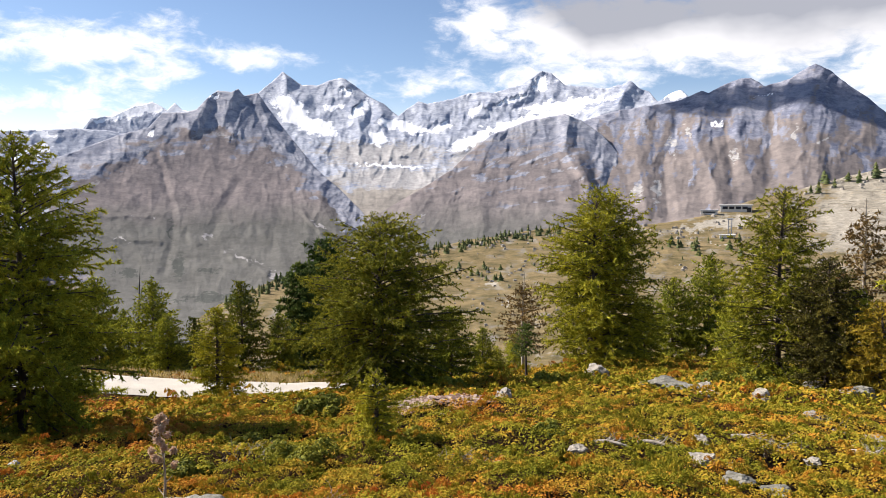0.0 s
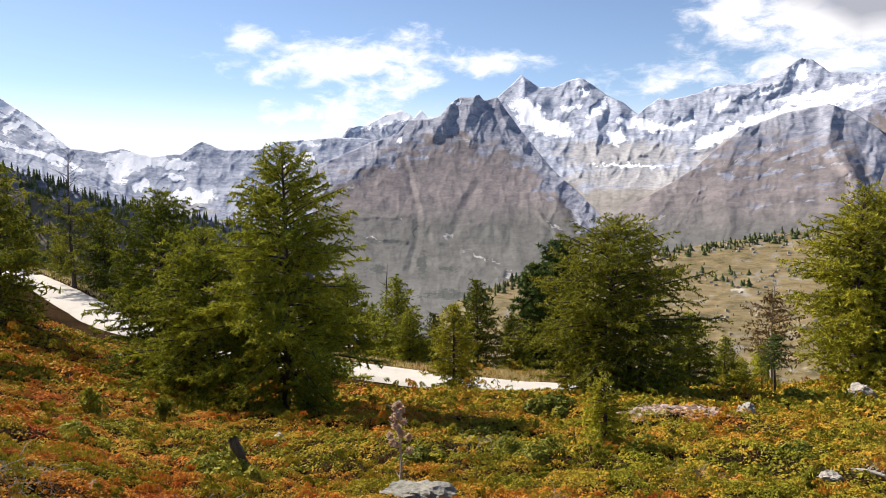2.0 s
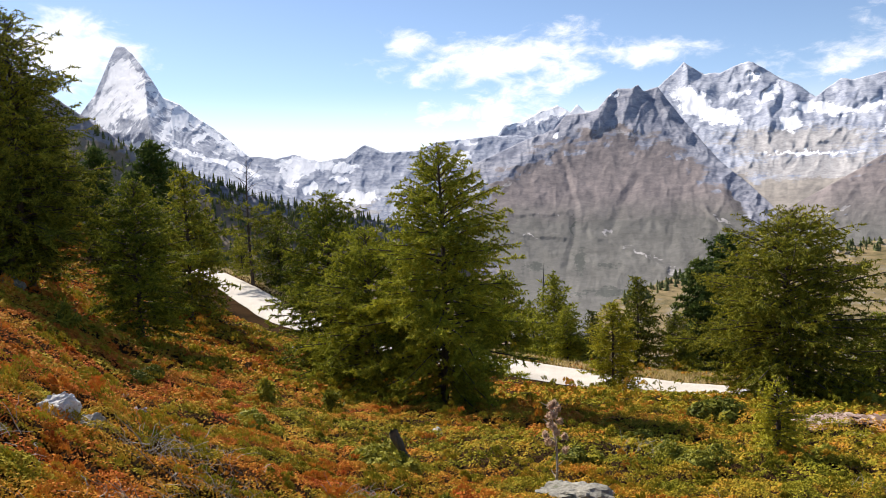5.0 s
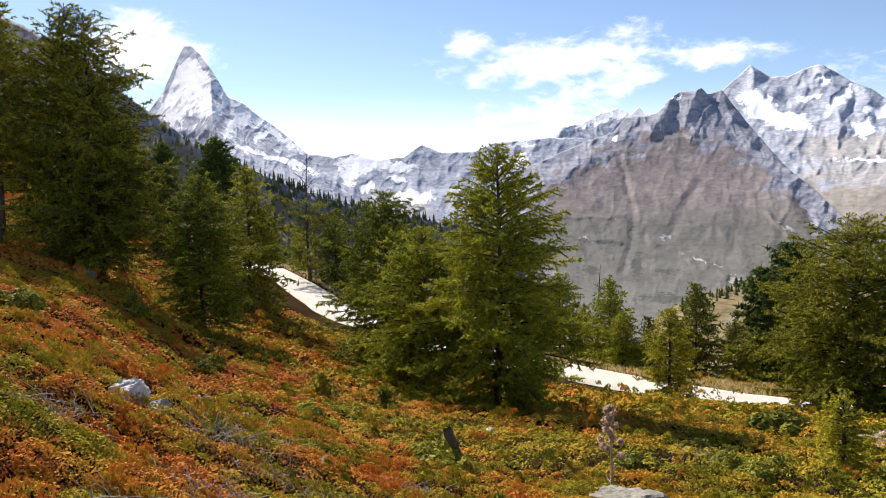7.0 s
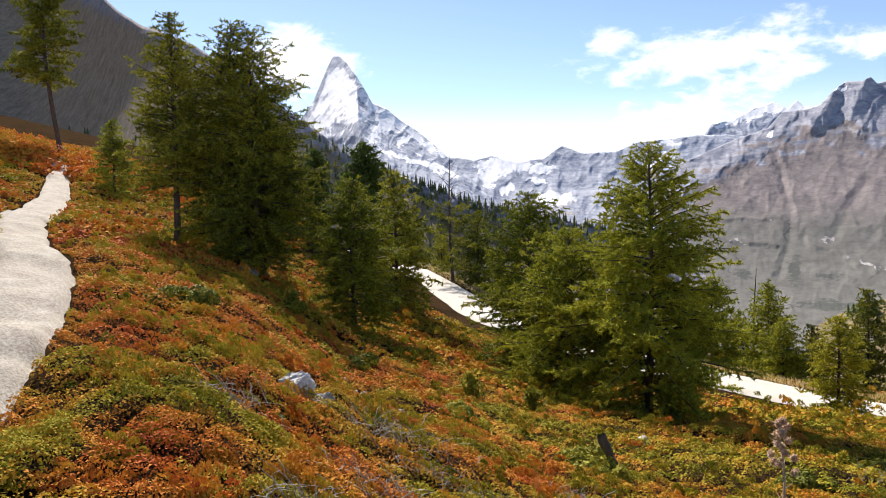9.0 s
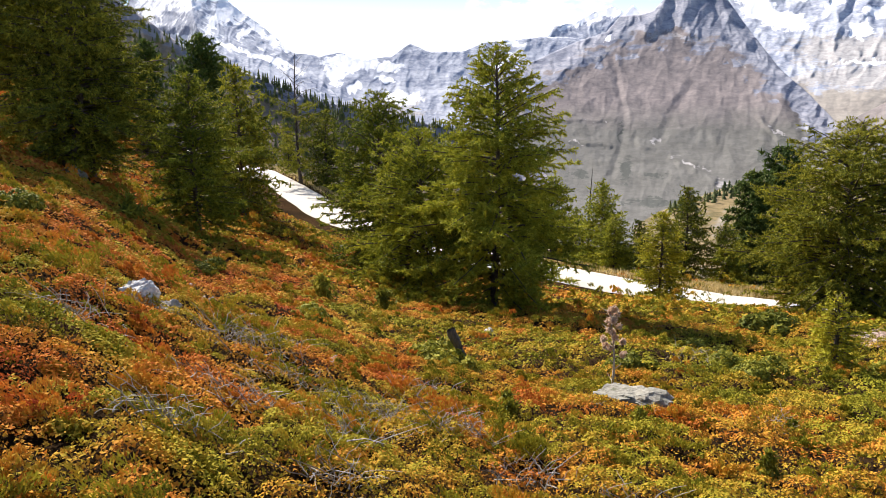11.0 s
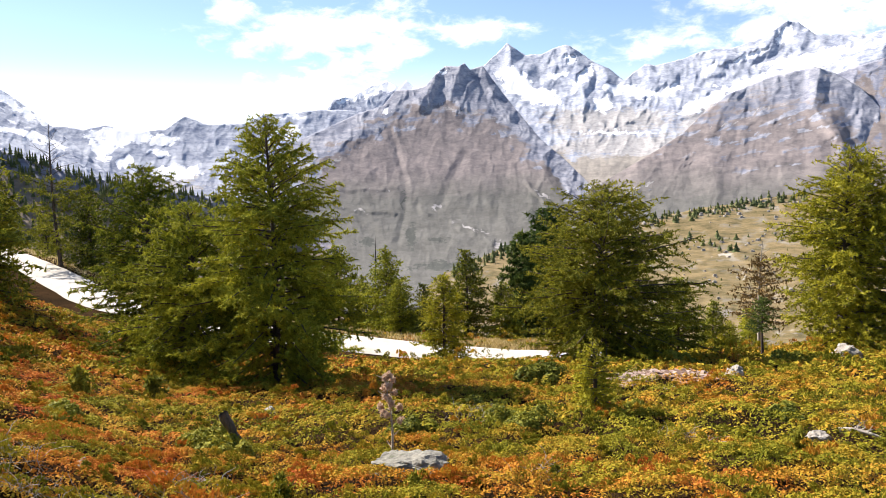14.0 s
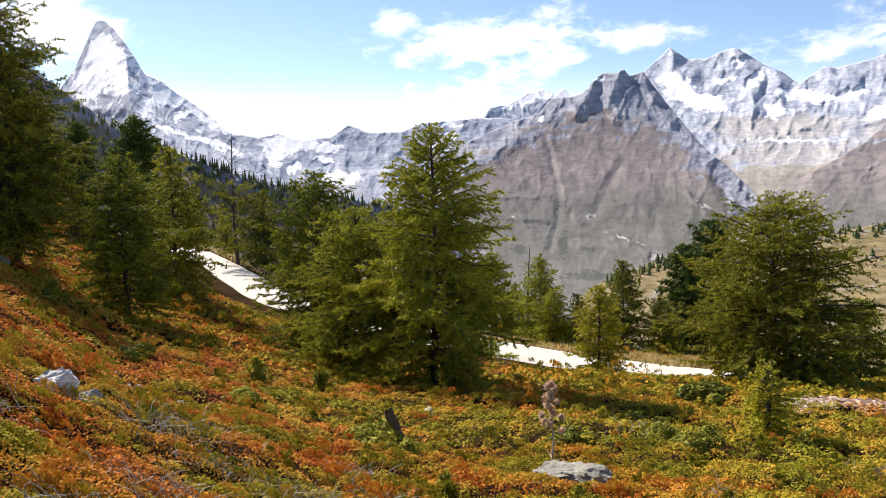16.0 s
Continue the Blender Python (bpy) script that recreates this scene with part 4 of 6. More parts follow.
def conifer(name, label, h, w, seed, needles, branches=36, tuft=0.10, spacing=0.06, low=0.05, droop=0.26, shape=0.75, full=0.62, bare_top=0.0, lean=0.0, leaders=1, wood=BARK, density=1.25, gap=0.12, slim=0.19, blades=5, group=""):
    """A larch or pine of height h and crown width w: trunk, branches, crown."""
    rng = np.random.default_rng(seed)
    root = new(name)
    wood_v, crown_v, crown_d = Pile(), [], []
    trunk = Pile()
    for lead in range(leaders):
        hh = h * (1.0 - 0.04 * lead)
        off = np.array([0.13 * w * lead * (1 if lead % 2 else -1), 0.03 * w * lead, 0])
        k = np.linspace(0, 1, 14)
        bend = rng.normal(0, 0.02, 2) * hh
        line = np.stack([bend[0] * np.sin(k * 3.1) + lean * hh * k * k, bend[1] * np.sin(k * 2.7), hh * k], 1) + off[None] * smooth(0, 0.25, k)[:, None]
        r0 = 0.010 * hh + 0.02
        rad = r0 * (1 - k) ** 0.8 + 0.008
        rad[0] *= 1.45
        line[0, 2] -= 0.15
        trunk.add(*tube(line, rad, 9))
        count = int(branches * hh)
        for i in range(count):
            u = low + (0.985 - low) * ((i + rng.uniform(0, 1)) / count) ** 0.92
            az = i * 2.39996 + rng.uniform(-0.6, 0.6)
            prof = (1 - (1 - min(1.0, (1 - u) / full)) ** (2.6 - 1.3 * shape) + 0.02) * min(1.0, 0.55 + u * 2.2)
            L = max(0.07, 0.57 * w * prof * (rng.uniform(0.46, 1.0) + 0.20 * rng.uniform() ** 4))
            base = np.array([np.interp(u, k, line[:, c]) for c in range(3)])
            tilt = 0.06 + 0.95 * u ** 1.8 + rng.normal(0, 0.13)
            s = np.linspace(0, 1, 5)
            out = np.array([math.cos(az), math.sin(az), 0])
            side = np.array([-math.sin(az), math.cos(az), 0])
            wob = rng.normal(0, 0.06) * L
            pts = base + out * (L * s)[:, None] + side * (wob * s * s)[:, None]
            pts[:, 2] += L * (tilt * s - droop * s * s + 0.30 * droop * s ** 4)
            br = 0.006 + 0.010 * L
            wood_v.add(*tube(pts, br * (1 - 0.8 * s) + 0.002, 3 if bare_top < 1 else 5))
            if u > 1 - bare_top:
                continue
            # slender twigs to both sides, each a close brush of needles that sags and turns up at its tip
            nt = max(2, int(L / gap * density))
            for t in np.linspace(0.16, 1.0, nt):
                p = np.array([np.interp(t, s, pts[:, c]) for c in range(3)])
                sg = 1 if rng.uniform() < 0.5 else -1
                tl = (0.34 * L * (1.05 - t) + 1.1 * gap) * rng.uniform(0.5, 1.3)
                td = out * rng.uniform(0.35, 1.0) + side * sg * rng.uniform(0.2, 1.0) + np.array([0, 0, rng.uniform(-0.55, 0.45)])
                td /= np.linalg.norm(td)
                m = max(2, int(tl / spacing))
                q = np.linspace(0.08, 1, m)
                tw = p + td * (tl * q)[:, None]
                sag = rng.uniform(0.1, 0.55)
                tw[:, 2] += tl * (-sag * q + rng.uniform(0.2, 1.1) * sag * q * q)
                crown_v.append(tw + rng.normal(0, 0.006, tw.shape))
                crown_d.append(np.repeat(td[None], m, 0))
    trunk.ob("trunk", wood, root, smooth=True)
    if bare_top >= 1.0:
        for v, f in zip(wood_v.v, wood_v.f):
            mesh_ob("branch", v, f - f.min(), wood, root, smooth=True)
    else:
        tagged(wood_v.ob("branchwork", wood, root, smooth=True), kind="stuff")
    if crown_v:
        at = np.vstack(crown_v)
        v, f = tufts(rng, at, tuft, blades, 1.0, np.vstack(crown_d), 0.55, slim)
        mesh_ob("crown", v, f, needles, root, "needle-covered crown")
    return tagged(root, label, "tree", group)


def place(ob, az, r, turn=0.0, scale=1.0, sink=0.0):
    x, y, z = spot(az, r)
    ob.matrix_basis = Matrix.Translation((x, y, z - sink)) @ Matrix.Rotation(turn, 4, "Z") @ Matrix.Scale(scale, 4)
    return ob


# the trees before the road, each grown on its own: azimuth, distance, height, width
for az, r, h, w, needles, seed, extra, label in (
        (30.0, 15.2, 5.5, 3.75, LARCH, 1, dict(branches=36, low=0.05, shape=0.7, full=0.76, density=1.75, tuft=0.064, spacing=0.027, droop=0.36), "tall larch with drooping green branches beside the road"),
        (38.6, 21.0, 5.5, 3.4, LARCH, 2, dict(branches=34, tuft=0.083, spacing=0.038, shape=0.6, gap=0.15), "yellow-green larch at the edge of the road"),
        (35.6, 17.6, 4.1, 3.5, LARCH, 3, dict(branches=40, tuft=0.073, spacing=0.034, shape=0.62, low=0.03, gap=0.13), "young yellow-green larch beside a larger one"),
        (52.2, 20.0, 4.1, 2.8, LARCH, 4, dict(branches=44, tuft=0.078, spacing=0.036, shape=0.62, low=0.03, gap=0.14), "broad green larch on the heath slope"),
        (60.4, 20.0, 6.5, 3.8, LARCH_SHADED, 5, dict(branches=32, shape=0.6, full=0.72, low=0.06, leaders=2, tuft=0.083, spacing=0.042, gap=0.15, blades=4), "tall dense dark green larch on the slope"),
        (59.0, 21.5, 5.4, 2.7, LARCH_SHADED, 6, dict(branches=36, full=0.72, tuft=0.083, spacing=0.042, gap=0.15, blades=4), "dark green larch close behind a taller one"),
        (64.9, 19.5, 5.6, 2.2, LARCH_SHADED, 7, dict(low=0.24, droop=0.2, branches=36, shape=0.5, full=0.7, tuft=0.078, spacing=0.038, gap=0.14), "slender larch with a bare lower trunk"),
        (4.5, 20.5, 4.95, 4.9, LARCH_DEEP, 8, dict(branches=50, shape=0.6, full=0.7, low=0.02, tuft=0.081, spacing=0.042, gap=0.15, blades=4), "bushy broad larch on the heath"),
        (-11.7, 27.0, 6.7, 4.1, LARCH_BRIGHT, 9, dict(branches=25, shape=0.5, full=0.62, leaders=2, low=0.03, tuft=0.107, spacing=0.056, gap=0.18, blades=4), "large bright larch with two leaders"),
        (-24.6, 22.0, 5.5, 3.3, LARCH_BRIGHT, 10, dict(branches=36, shape=0.6, full=0.68, low=0.02, tuft=0.088, spacing=0.046, gap=0.15, blades=4), "tall bright green larch on the heath edge"),
        (-27.6, 20.5, 3.4, 2.0, RUSTY_GREEN, 11, dict(low=0.03, shape=0.6, tuft=0.083, spacing=0.04, branches=46, gap=0.13), "dark brownish pine beside a larch"),
        (17.1, 24.0, 3.0, 1.7, LARCH_BRIGHT, 12, dict(branches=50, tuft=0.091, spacing=0.045, shape=0.6, full=0.7, low=0.02, gap=0.15), "small larch standing at the roadside"),
        (5.35, 10.2, 0.98, 0.58, LARCH_BRIGHT, 13, dict(tuft=0.041, spacing=0.018, branches=90, shape=0.5, low=0.03, gap=0.05), "knee-high bushy young larch in the heath"),
        (-30.7, 20.0, 2.3, 1.8, LARCH_GOLD, 14, dict(branches=46, tuft=0.081, spacing=0.04, gap=0.14), "small golden larch in autumn colour")):
    t = conifer("larch" if needles is not RUSTY_GREEN else "pine", label, h, w, seed, needles, **extra)
    place(t, az, r)

# a few plainer trees, copied about for those farther off
FAR = dict(branches=34, tuft=0.135, spacing=0.07, gap=0.15, blades=4, low=0.02, full=0.78)
models = [conifer("larch", "larch behind the gravel road", 4.0, 2.3, 31, LARCH, group="larches behind the road", **FAR),
          conifer("larch", "larch behind the gravel road", 4.0, 2.2, 32, LARCH_SHADED, group="larches behind the road", **FAR),
          conifer("larch", "broad larch behind the gravel road", 4.0, 2.9, 33, LARCH, group="larches behind the road", shape=0.6, **FAR),
          conifer("pine", "dark columnar stone pine", 6.0, 1.9, 34, PINE, group="stone pines", shape=0.35, full=0.4, low=0.08, branches=24, tuft=0.19, spacing=0.08)]
used = set()
# which tree, azimuth, distance, height
NEAR_ROAD = ((1, 48.9, 29, 5.6), (3, 50.9, 36, 6.7), (1, 42.3, 46, 5.2), (0, 68.8, 32, 2.9), (0, 21.5, 31, 4.1), (2, 20.5, 29.5, 2.4),
                    (1, 15.3, 32, 4.0), (3, 10.7, 36, 5.8), (3, 9.1, 37, 7.1), (2, 12.6, 31, 2.6), (2, -0.7, 25, 3.0), (0, -3.1, 29, 2.4), (2, -4.2, 30, 1.7),
                    (0, -5.5, 36, 2.5))
BEYOND = ((2, -17.3, 33, 3.5), (0, -19.8, 34, 4.7), (2, -29.2, 22, 2.8), (1, 45.2, 58, 5.4), (1, 41.0, 50, 5.4), (0, 39.8, 48, 4.6),
                    (1, 34.2, 42, 4.6), (0, 27.6, 36, 3.9), (2, 25.2, 34, 4.3), (1, 47.6, 66, 6.4), (0, 23.4, 36, 3.4), (1, 18.7, 38, 3.6), (2, 7.2, 34, 3.4), (2, -15.3, 31, 2.6), (0, -21.6, 31, 3.0),
                    (3, 54.6, 46, 5.5), (1, 56.8, 44, 5.2), (0, -33.5, 24, 4.4))
for k, az, r, h in NEAR_ROAD + BEYOND:
    base_h = 6.0 if k == 3 else 4.0
    if k in used:
        o = copy_thing(models[k], Matrix())
    else:
        o, _ = models[k], used.add(k)
    place(o, az, r, turn=az * 1.7, scale=h / base_h)

# trees of another habit
place(conifer("larch", "weathered larch with a bare dead top", 7.8, 3.4, 51, LARCH_SHADED, branches=9, tuft=0.12, spacing=0.1, bare_top=0.4, shape=0.55, droop=0.15), 44.4, 46)
place(conifer("dead_larch", "gnarled dying larch with brown bare branches", 4.7, 2.0, 52, RUSTY, branches=14, tuft=0.12, spacing=0.12, bare_top=0.15, low=0.35, shape=0.4, wood=DEAD), -6.3, 30)
place(conifer("dead_larch", "gnarled dying larch with brown bare branches", 5.6, 1.6, 53, RUSTY, branches=14, tuft=0.12, spacing=0.12, bare_top=0.1, low=0.4, shape=0.4, wood=DEAD), -29.5, 25)
place(conifer("dead_tree", "bare grey dead trunk", 8.0, 0.9, 54, LARCH, branches=3, bare_top=1.0, low=0.3, wood=CHARRED), 22.2, 45)
place(conifer("larch", "tall larch with a bare dark lower trunk beside the footpath", 13.0, 4.2, 55, LARCH_SHADED, branches=9, tuft=0.2, spacing=0.14, low=0.34, droop=0.35, shape=0.4), 71.9, 52)
place(conifer("pine", "small pine with a bare stem", 1.6, 0.75, 56, PINE, branches=30, tuft=0.08, spacing=0.045, low=0.4, shape=0.5, droop=0.0), -6.5, 22)


# ---- heath ----
PALE, SLAB = "pale angular gneiss rock lying in the heath", "flat pale stone slab half sunk in the heath"
# stones that lie bare among the shrubs: azimuth, distance, width, depth, height
PASTURE_STONES = (
        (-11.8, 22.2, 0.75, 0.6, 0.5, STONE, "pale boulder at the foot of a large larch"), (-17.2, 17.6, 1.2, 0.6, 0.42, STONE_LICHEN, "long brownish lichened boulder in the heath"),
        (-15.6, 17.9, 0.3, 0.3, 0.2, STONE, PALE), (-19.6, 18.2, 0.3, 0.3, 0.42, STONE, PALE), (-20.0, 16.9, 0.5, 0.3, 0.14, STONE, SLAB), (-23.5, 16.8, 0.36, 0.3, 0.24, STONE, PALE),
        (-26.8, 20.4, 0.48, 0.4, 0.45, STONE, "pale lichened boulder beside the pine"), (-4.7, 14.2, 0.28, 0.25, 0.26, STONE, PALE), (-19.7, 8.0, 0.44, 0.32, 0.22, STONE, PALE),
        (-22.1, 7.3, 0.40, 0.3, 0.20, STONE_LICHEN, PALE), (-19.3, 9.9, 0.42, 0.35, 0.13, STONE, SLAB), (-24.7, 7.2, 0.46, 0.3, 0.14, STONE_LICHEN, SLAB),
        (-10.4, 8.7, 0.42, 0.3, 0.15, STONE, SLAB))
EDGE_STONES = (
        (-26.7, 13.7, 0.28, 0.2, 0.16, STONE, PALE), (-30.7, 12.4, 0.6, 0.4, 0.15, STONE, SLAB), (-21.9, 8.3, 0.24, 0.15, 0.08, STONE, SLAB),
        (-29.8, 19.0, 0.5, 0.4, 0.2, STONE_LICHEN, SLAB), (-28.6, 12.6, 0.3, 0.25, 0.1, STONE, SLAB), (-27.0, 8.8, 0.3, 0.25, 0.12, STONE, SLAB), (-30.4, 24.0, 0.5, 0.45, 0.6, STONE, "squared pale block under the trees"),
)
HEATH_STONES = (
        (19.6, 6.5, 0.56, 0.42, 0.20, STONE_LICHEN, "flat lichened slab beside a dead sapling"), (21.2, 6.7, 0.3, 0.28, 0.23, STONE_LICHEN, "lichened stone beside a dead sapling"),
        (57.5, 6.5, 0.24, 0.19, 0.21, STONE_WHITE, "white quartzite block in the red heath"), (55.7, 6.6, 0.18, 0.14, 0.12, STONE, "small grey stone beside a white block"),
        (49.4, 8.1, 0.16, 0.12, 0.14, STONE_WHITE, "small pale stone in the heath"), (53.4, 9.8, 0.07, 0.06, 0.06, STONE_WHITE, "fist-sized white stone in the heath"),
        (54.6, 8.6, 0.06, 0.05, 0.05, STONE_WHITE, "fist-sized white stone in the heath"), (52.8, 8.9, 0.06, 0.05, 0.05, STONE_WHITE, "fist-sized white stone in the heath"),
        (52.2, 9.1, 0.08, 0.05, 0.05, STONE_WHITE, "fist-sized white stone in the heath"), (41.4, 26.5, 0.6, 0.4, 0.35, STONE_WHITE, "white boulder below the gravel road"),
        (43.5, 6.6, 0.12, 0.1, 0.08, STONE, "fist-sized grey stone in the heath"), (30.5, 11.2, 0.14, 0.1, 0.1, STONE_WHITE, "small pale stone in the heath"), (60.3, 19.4, 0.5, 0.5, 0.45, STONE_LICHEN, "dark boulder under a tall larch"))


def stone_free(x, y, margin=0.0):
    """True where no stone lies."""
    free = np.ones(len(x), bool)
    for az, r, w, d, *_ in PASTURE_STONES + EDGE_STONES + HEATH_STONES:
        sx, sy = polar(az, r)
        free &= (x - sx) ** 2 + (y - sy) ** 2 > (0.40 * w + margin) ** 2
    return free


def shrub_tone(x, y, rng, tall):
    """What grows where: juniper green on the hummocks, bearberry ochre and bilberry red between them."""
    az, r = np.degrees(np.arctan2(-x, y)), np.hypot(x, y)
    big = fbm(x * 0.35 + 7, y * 0.35, 3, 61)
    small = fbm(x * 1.4, y * 1.4, 3, 62)
    t = 0.50 + 0.45 * (big - 0.5) + 0.6 * (small - 0.5) + 0.10 * smooth(25, 65, az) - 0.08 * smooth(6, 14, r) + 0.08 * smooth(8, 14, r) + rng.normal(0, 0.12 if tall else 0.05, len(x))
    # duller olive and brown on the drier side of the slope
    t = t + (0.37 + 0.6 * (t - 0.5) - t) * smooth(24, 6, az) * smooth(5.0, 8.0, r)
    if tall:
        t = np.where(rng.uniform(size=len(x)) < 0.68, 0.17 + 0.35 * (t - 0.5), np.minimum(t, 0.66))
    return np.clip(t, 0.03, 0.80)


def cushions(x, y):
    """Height of the low shrubs, 0 in the creases between them to 1."""
    a = np.minimum(1.0, 3.4 * np.abs(gnoise(x * 1.5, y * 1.5, 141)))
    b = np.minimum(1.0, 3.2 * np.abs(gnoise(x * 3.9 + 5, y * 3.9, 142)))
    return 0.55 * a + 0.45 * b


def carpet(r0, r1, density, leaf, seed, label, rise=0.10, az0=-34, az1=84):
    """A close mat of low shrubs in small cushions, density leaves a square metre."""
    rng = np.random.default_rng(seed)
    n = int(density * radians(az1 - az0) / 2 * (r1 * r1 - r0 * r0))
    r, az = np.sqrt(rng.uniform(r0 * r0, r1 * r1, n)), rng.uniform(az0, az1, n)
    x, y = polar(az, r)
    road, i = near_line(x, y, ROAD_XY)
    near = r < np.hypot(*ROAD_XY.T)[i]
    h = cushions(x, y)
    keep = (road > np.where(near, 1.25, 1.2)) & (near_line(x, y, PATH_XY)[0] > 0.5) & ((az / 4.0) ** 2 + ((r - 14.3) / 0.75) ** 2 > 1) & stone_free(x, y) & (rng.uniform(size=n) < 0.12 + 1.15 * h)
    x, y, h, road = x[keep], y[keep], h[keep], road[keep]
    n = len(x)
    lift = rise * h * smooth(1.6, 3.5, road)
    z = ground_z(x, y) + 0.012 + lift - rng.uniform(0, 1, n) ** 2 * 0.5 * lift
    e = 0.02
    up = np.stack([(h - cushions(x + e, y)) / e * rise, (h - cushions(x, y + e)) / e * rise, np.ones(n)], 1)
    tone = shrub_tone(x, y, rng, False) + 0.5 * (fbm(x * 3.4, y * 3.4, 2, 65) - 0.5)
    # green cushions among the ochre and red
    tone = np.where(gnoise(x * 1.5, y * 1.5, 141) > 0.20 + 0.3 * gnoise(x * 0.4, y * 0.4, 145), 0.22 + 0.5 * (tone - 0.5), tone)
    facing = up / np.linalg.norm(up, axis=1)[:, None] + rng.normal(0, 0.5 if r1 < 9 else 0.34, up.shape)
    v, f = blades(rng, np.stack([x, y, z], 1), facing, np.full(n, leaf), rng.uniform(0.5, 1.0, n))
    ob = mesh_ob("heath_shrubs", v, f, HEATH_LEAF, layers={"tone": np.repeat(np.clip(tone, 0.03, 0.97), 3)})
    return tagged(ob, label, "shrubs", kind="stuff")


def heath(r0, r1, mounds, shoots, size, leaf, seed, label, tall=False, az0=-34, behind=False):
    """Shrub mounds with gaps between them; mounds per square metre, shoots in each. Tall ones are tufted hummocks."""
    rng = np.random.default_rng(seed)
    step = 1 / math.sqrt(mounds)
    gx, gy = np.meshgrid(np.arange(-r1, r1, step), np.arange(-r1 if behind else -r1 * 0.1, r1, step))
    x, y = gx.ravel() + rng.uniform(-0.6, 0.6, gx.size) * step, gy.ravel() + rng.uniform(-0.6, 0.6, gx.size) * step
    r, az = np.hypot(x, y), np.degrees(np.arctan2(-x, y))
    m = (r >= r0) & (r < r1) & (((az > az0) & (az < 84)) != behind)
    x, y, r, az = x[m], y[m], r[m], az[m]
    # the side of the road that looks down to it is kept low
    road, i = near_line(x, y, ROAD_XY)
    near = r < np.hypot(*ROAD_XY.T)[i]
    keep = (road > np.where(near, 2.6 + (1.4 if tall else 0.0), 1.6 + (0.5 if tall else 0.0))) & (near_line(x, y, PATH_XY)[0] > (0.7 if tall else 0.5)) & (((az - 0.0) / 4.0) ** 2 + ((r - 14.3) / 0.75) ** 2 > 1)
    keep &= stone_free(x, y, size if tall else 0.0)
    x, y = x[keep], y[keep]
    tone = shrub_tone(x, y, rng, tall)
    w = size * rng.uniform(0.5, 1.5, len(x)) * (1.0 if tall else 1.0)
    h = w * (rng.uniform(0.7, 1.2, len(x)) if tall else rng.uniform(0.5, 1.1, len(x)))
    d = rng.normal(size=(len(x), shoots, 3))
    d[:, :, 2] = np.abs(d[:, :, 2])
    d /= np.linalg.norm(d, axis=2)[:, :, None]
    out = rng.uniform(0.6, 1.0, (len(x), shoots)) ** 0.5
    leaf_tone = np.repeat(tone, shoots).reshape(len(x), shoots)
    if tall:
        # shoots gather in tufts, and other plants grow through some of them
        k = max(8, shoots // 46)
        c = rng.normal(size=(len(x), k, 3))
        c[:, :, 2] = np.abs(c[:, :, 2]) + 0.15
        c /= np.linalg.norm(c, axis=2)[:, :, None]
        pick = rng.integers(0, k, (len(x), shoots))
        cc = np.take_along_axis(c, pick[:, :, None], 1)
        reach = np.take_along_axis(rng.uniform(0.5, 1.25, (len(x), k)), pick, 1)
        d = cc * reach[:, :, None] + d * (0.22 * out)[:, :, None]
        d[:, :, 2] = np.abs(d[:, :, 2])
        leaf_tone = leaf_tone + np.take_along_axis(rng.normal(0, 0.09, (len(x), k)), pick, 1)
    else:
        d = d * out[:, :, None]
    at = np.stack([x, y, ground_z(x, y) - 0.02], 1)[:, None] + d * np.stack([w, w, h], 1)[:, None]
    at[:, :, 2] += ((ground_z(at[:, :, 0].ravel(), at[:, :, 1].ravel(), False) - np.repeat(ground_z(x, y, False), shoots)).reshape(len(x), shoots))
    facing = d / (np.linalg.norm(d, axis=2)[:, :, None] + 1e-6) + rng.normal(0, 1, d.shape) * (1.1 - 0.5 * tone)[:, None, None]
    size = leaf * (0.8 + 0.5 * rng.uniform(size=(len(x), 1)) + 0 * d[:, :, 0])
    slim = np.repeat(0.30 + 0.3 * tone, shoots)
    if tall:
        v, f = sprigs(rng, at.reshape(-1, 3), (cc + np.array([0, 0, 0.35]) + rng.normal(0, 0.55, d.shape)).reshape(-1, 3), size.ravel(), slim)
    else:
        v, f = blades(rng, at.reshape(-1, 3), facing.reshape(-1, 3), size.ravel(), slim)
    ob = mesh_ob("heath_shrubs", v, f, HEATH_LEAF, layers={"tone": np.repeat(np.clip(leaf_tone, 0.03, 0.97).ravel(), 3)})
    return tagged(ob, label, "shrubs", kind="stuff")


AUTUMN, HUMMOCK = "low bilberry and bearberry shrubs turning ochre, orange and red", "tufted juniper and heather hummocks in yellow-green and ochre"
carpet(0.5, 4.6, 9000, 0.0086, 71, AUTUMN, 0.14)
carpet(4.6, 8.5, 5200, 0.0106, 72, AUTUMN, 0.14)
carpet(8.5, 15.0, 1950, 0.0155, 73, AUTUMN, 0.15)
carpet(15.0, 34.0, 250, 0.042, 74, "low heath shrubs in olive and rust", 0.18)
heath(1.3, 4.6, 5.6, 1500, 0.16, 0.0100, 75, HUMMOCK, True)
heath(4.6, 8.5, 4.2, 780, 0.18, 0.0135, 76, HUMMOCK, True)
heath(8.5, 15.0, 1.9, 500, 0.22, 0.0185, 77, HUMMOCK, True)
heath(15.0, 34.0, 0.6, 260, 0.36, 0.036, 78, "hummocks of heath shrubs in olive and rust", True)
heath(34.0, 80.0, 1.1, 60, 0.55, 0.13, 79, "low heath shrubs on the slope above the footpath", az0=56)
# the slope goes on round the viewer
carpet(0.5, 12.0, 420, 0.034, 81, AUTUMN, 0.13, 84, 326)
heath(1.2, 16.0, 2.0, 26, 0.26, 0.05, 80, AUTUMN, behind=True)


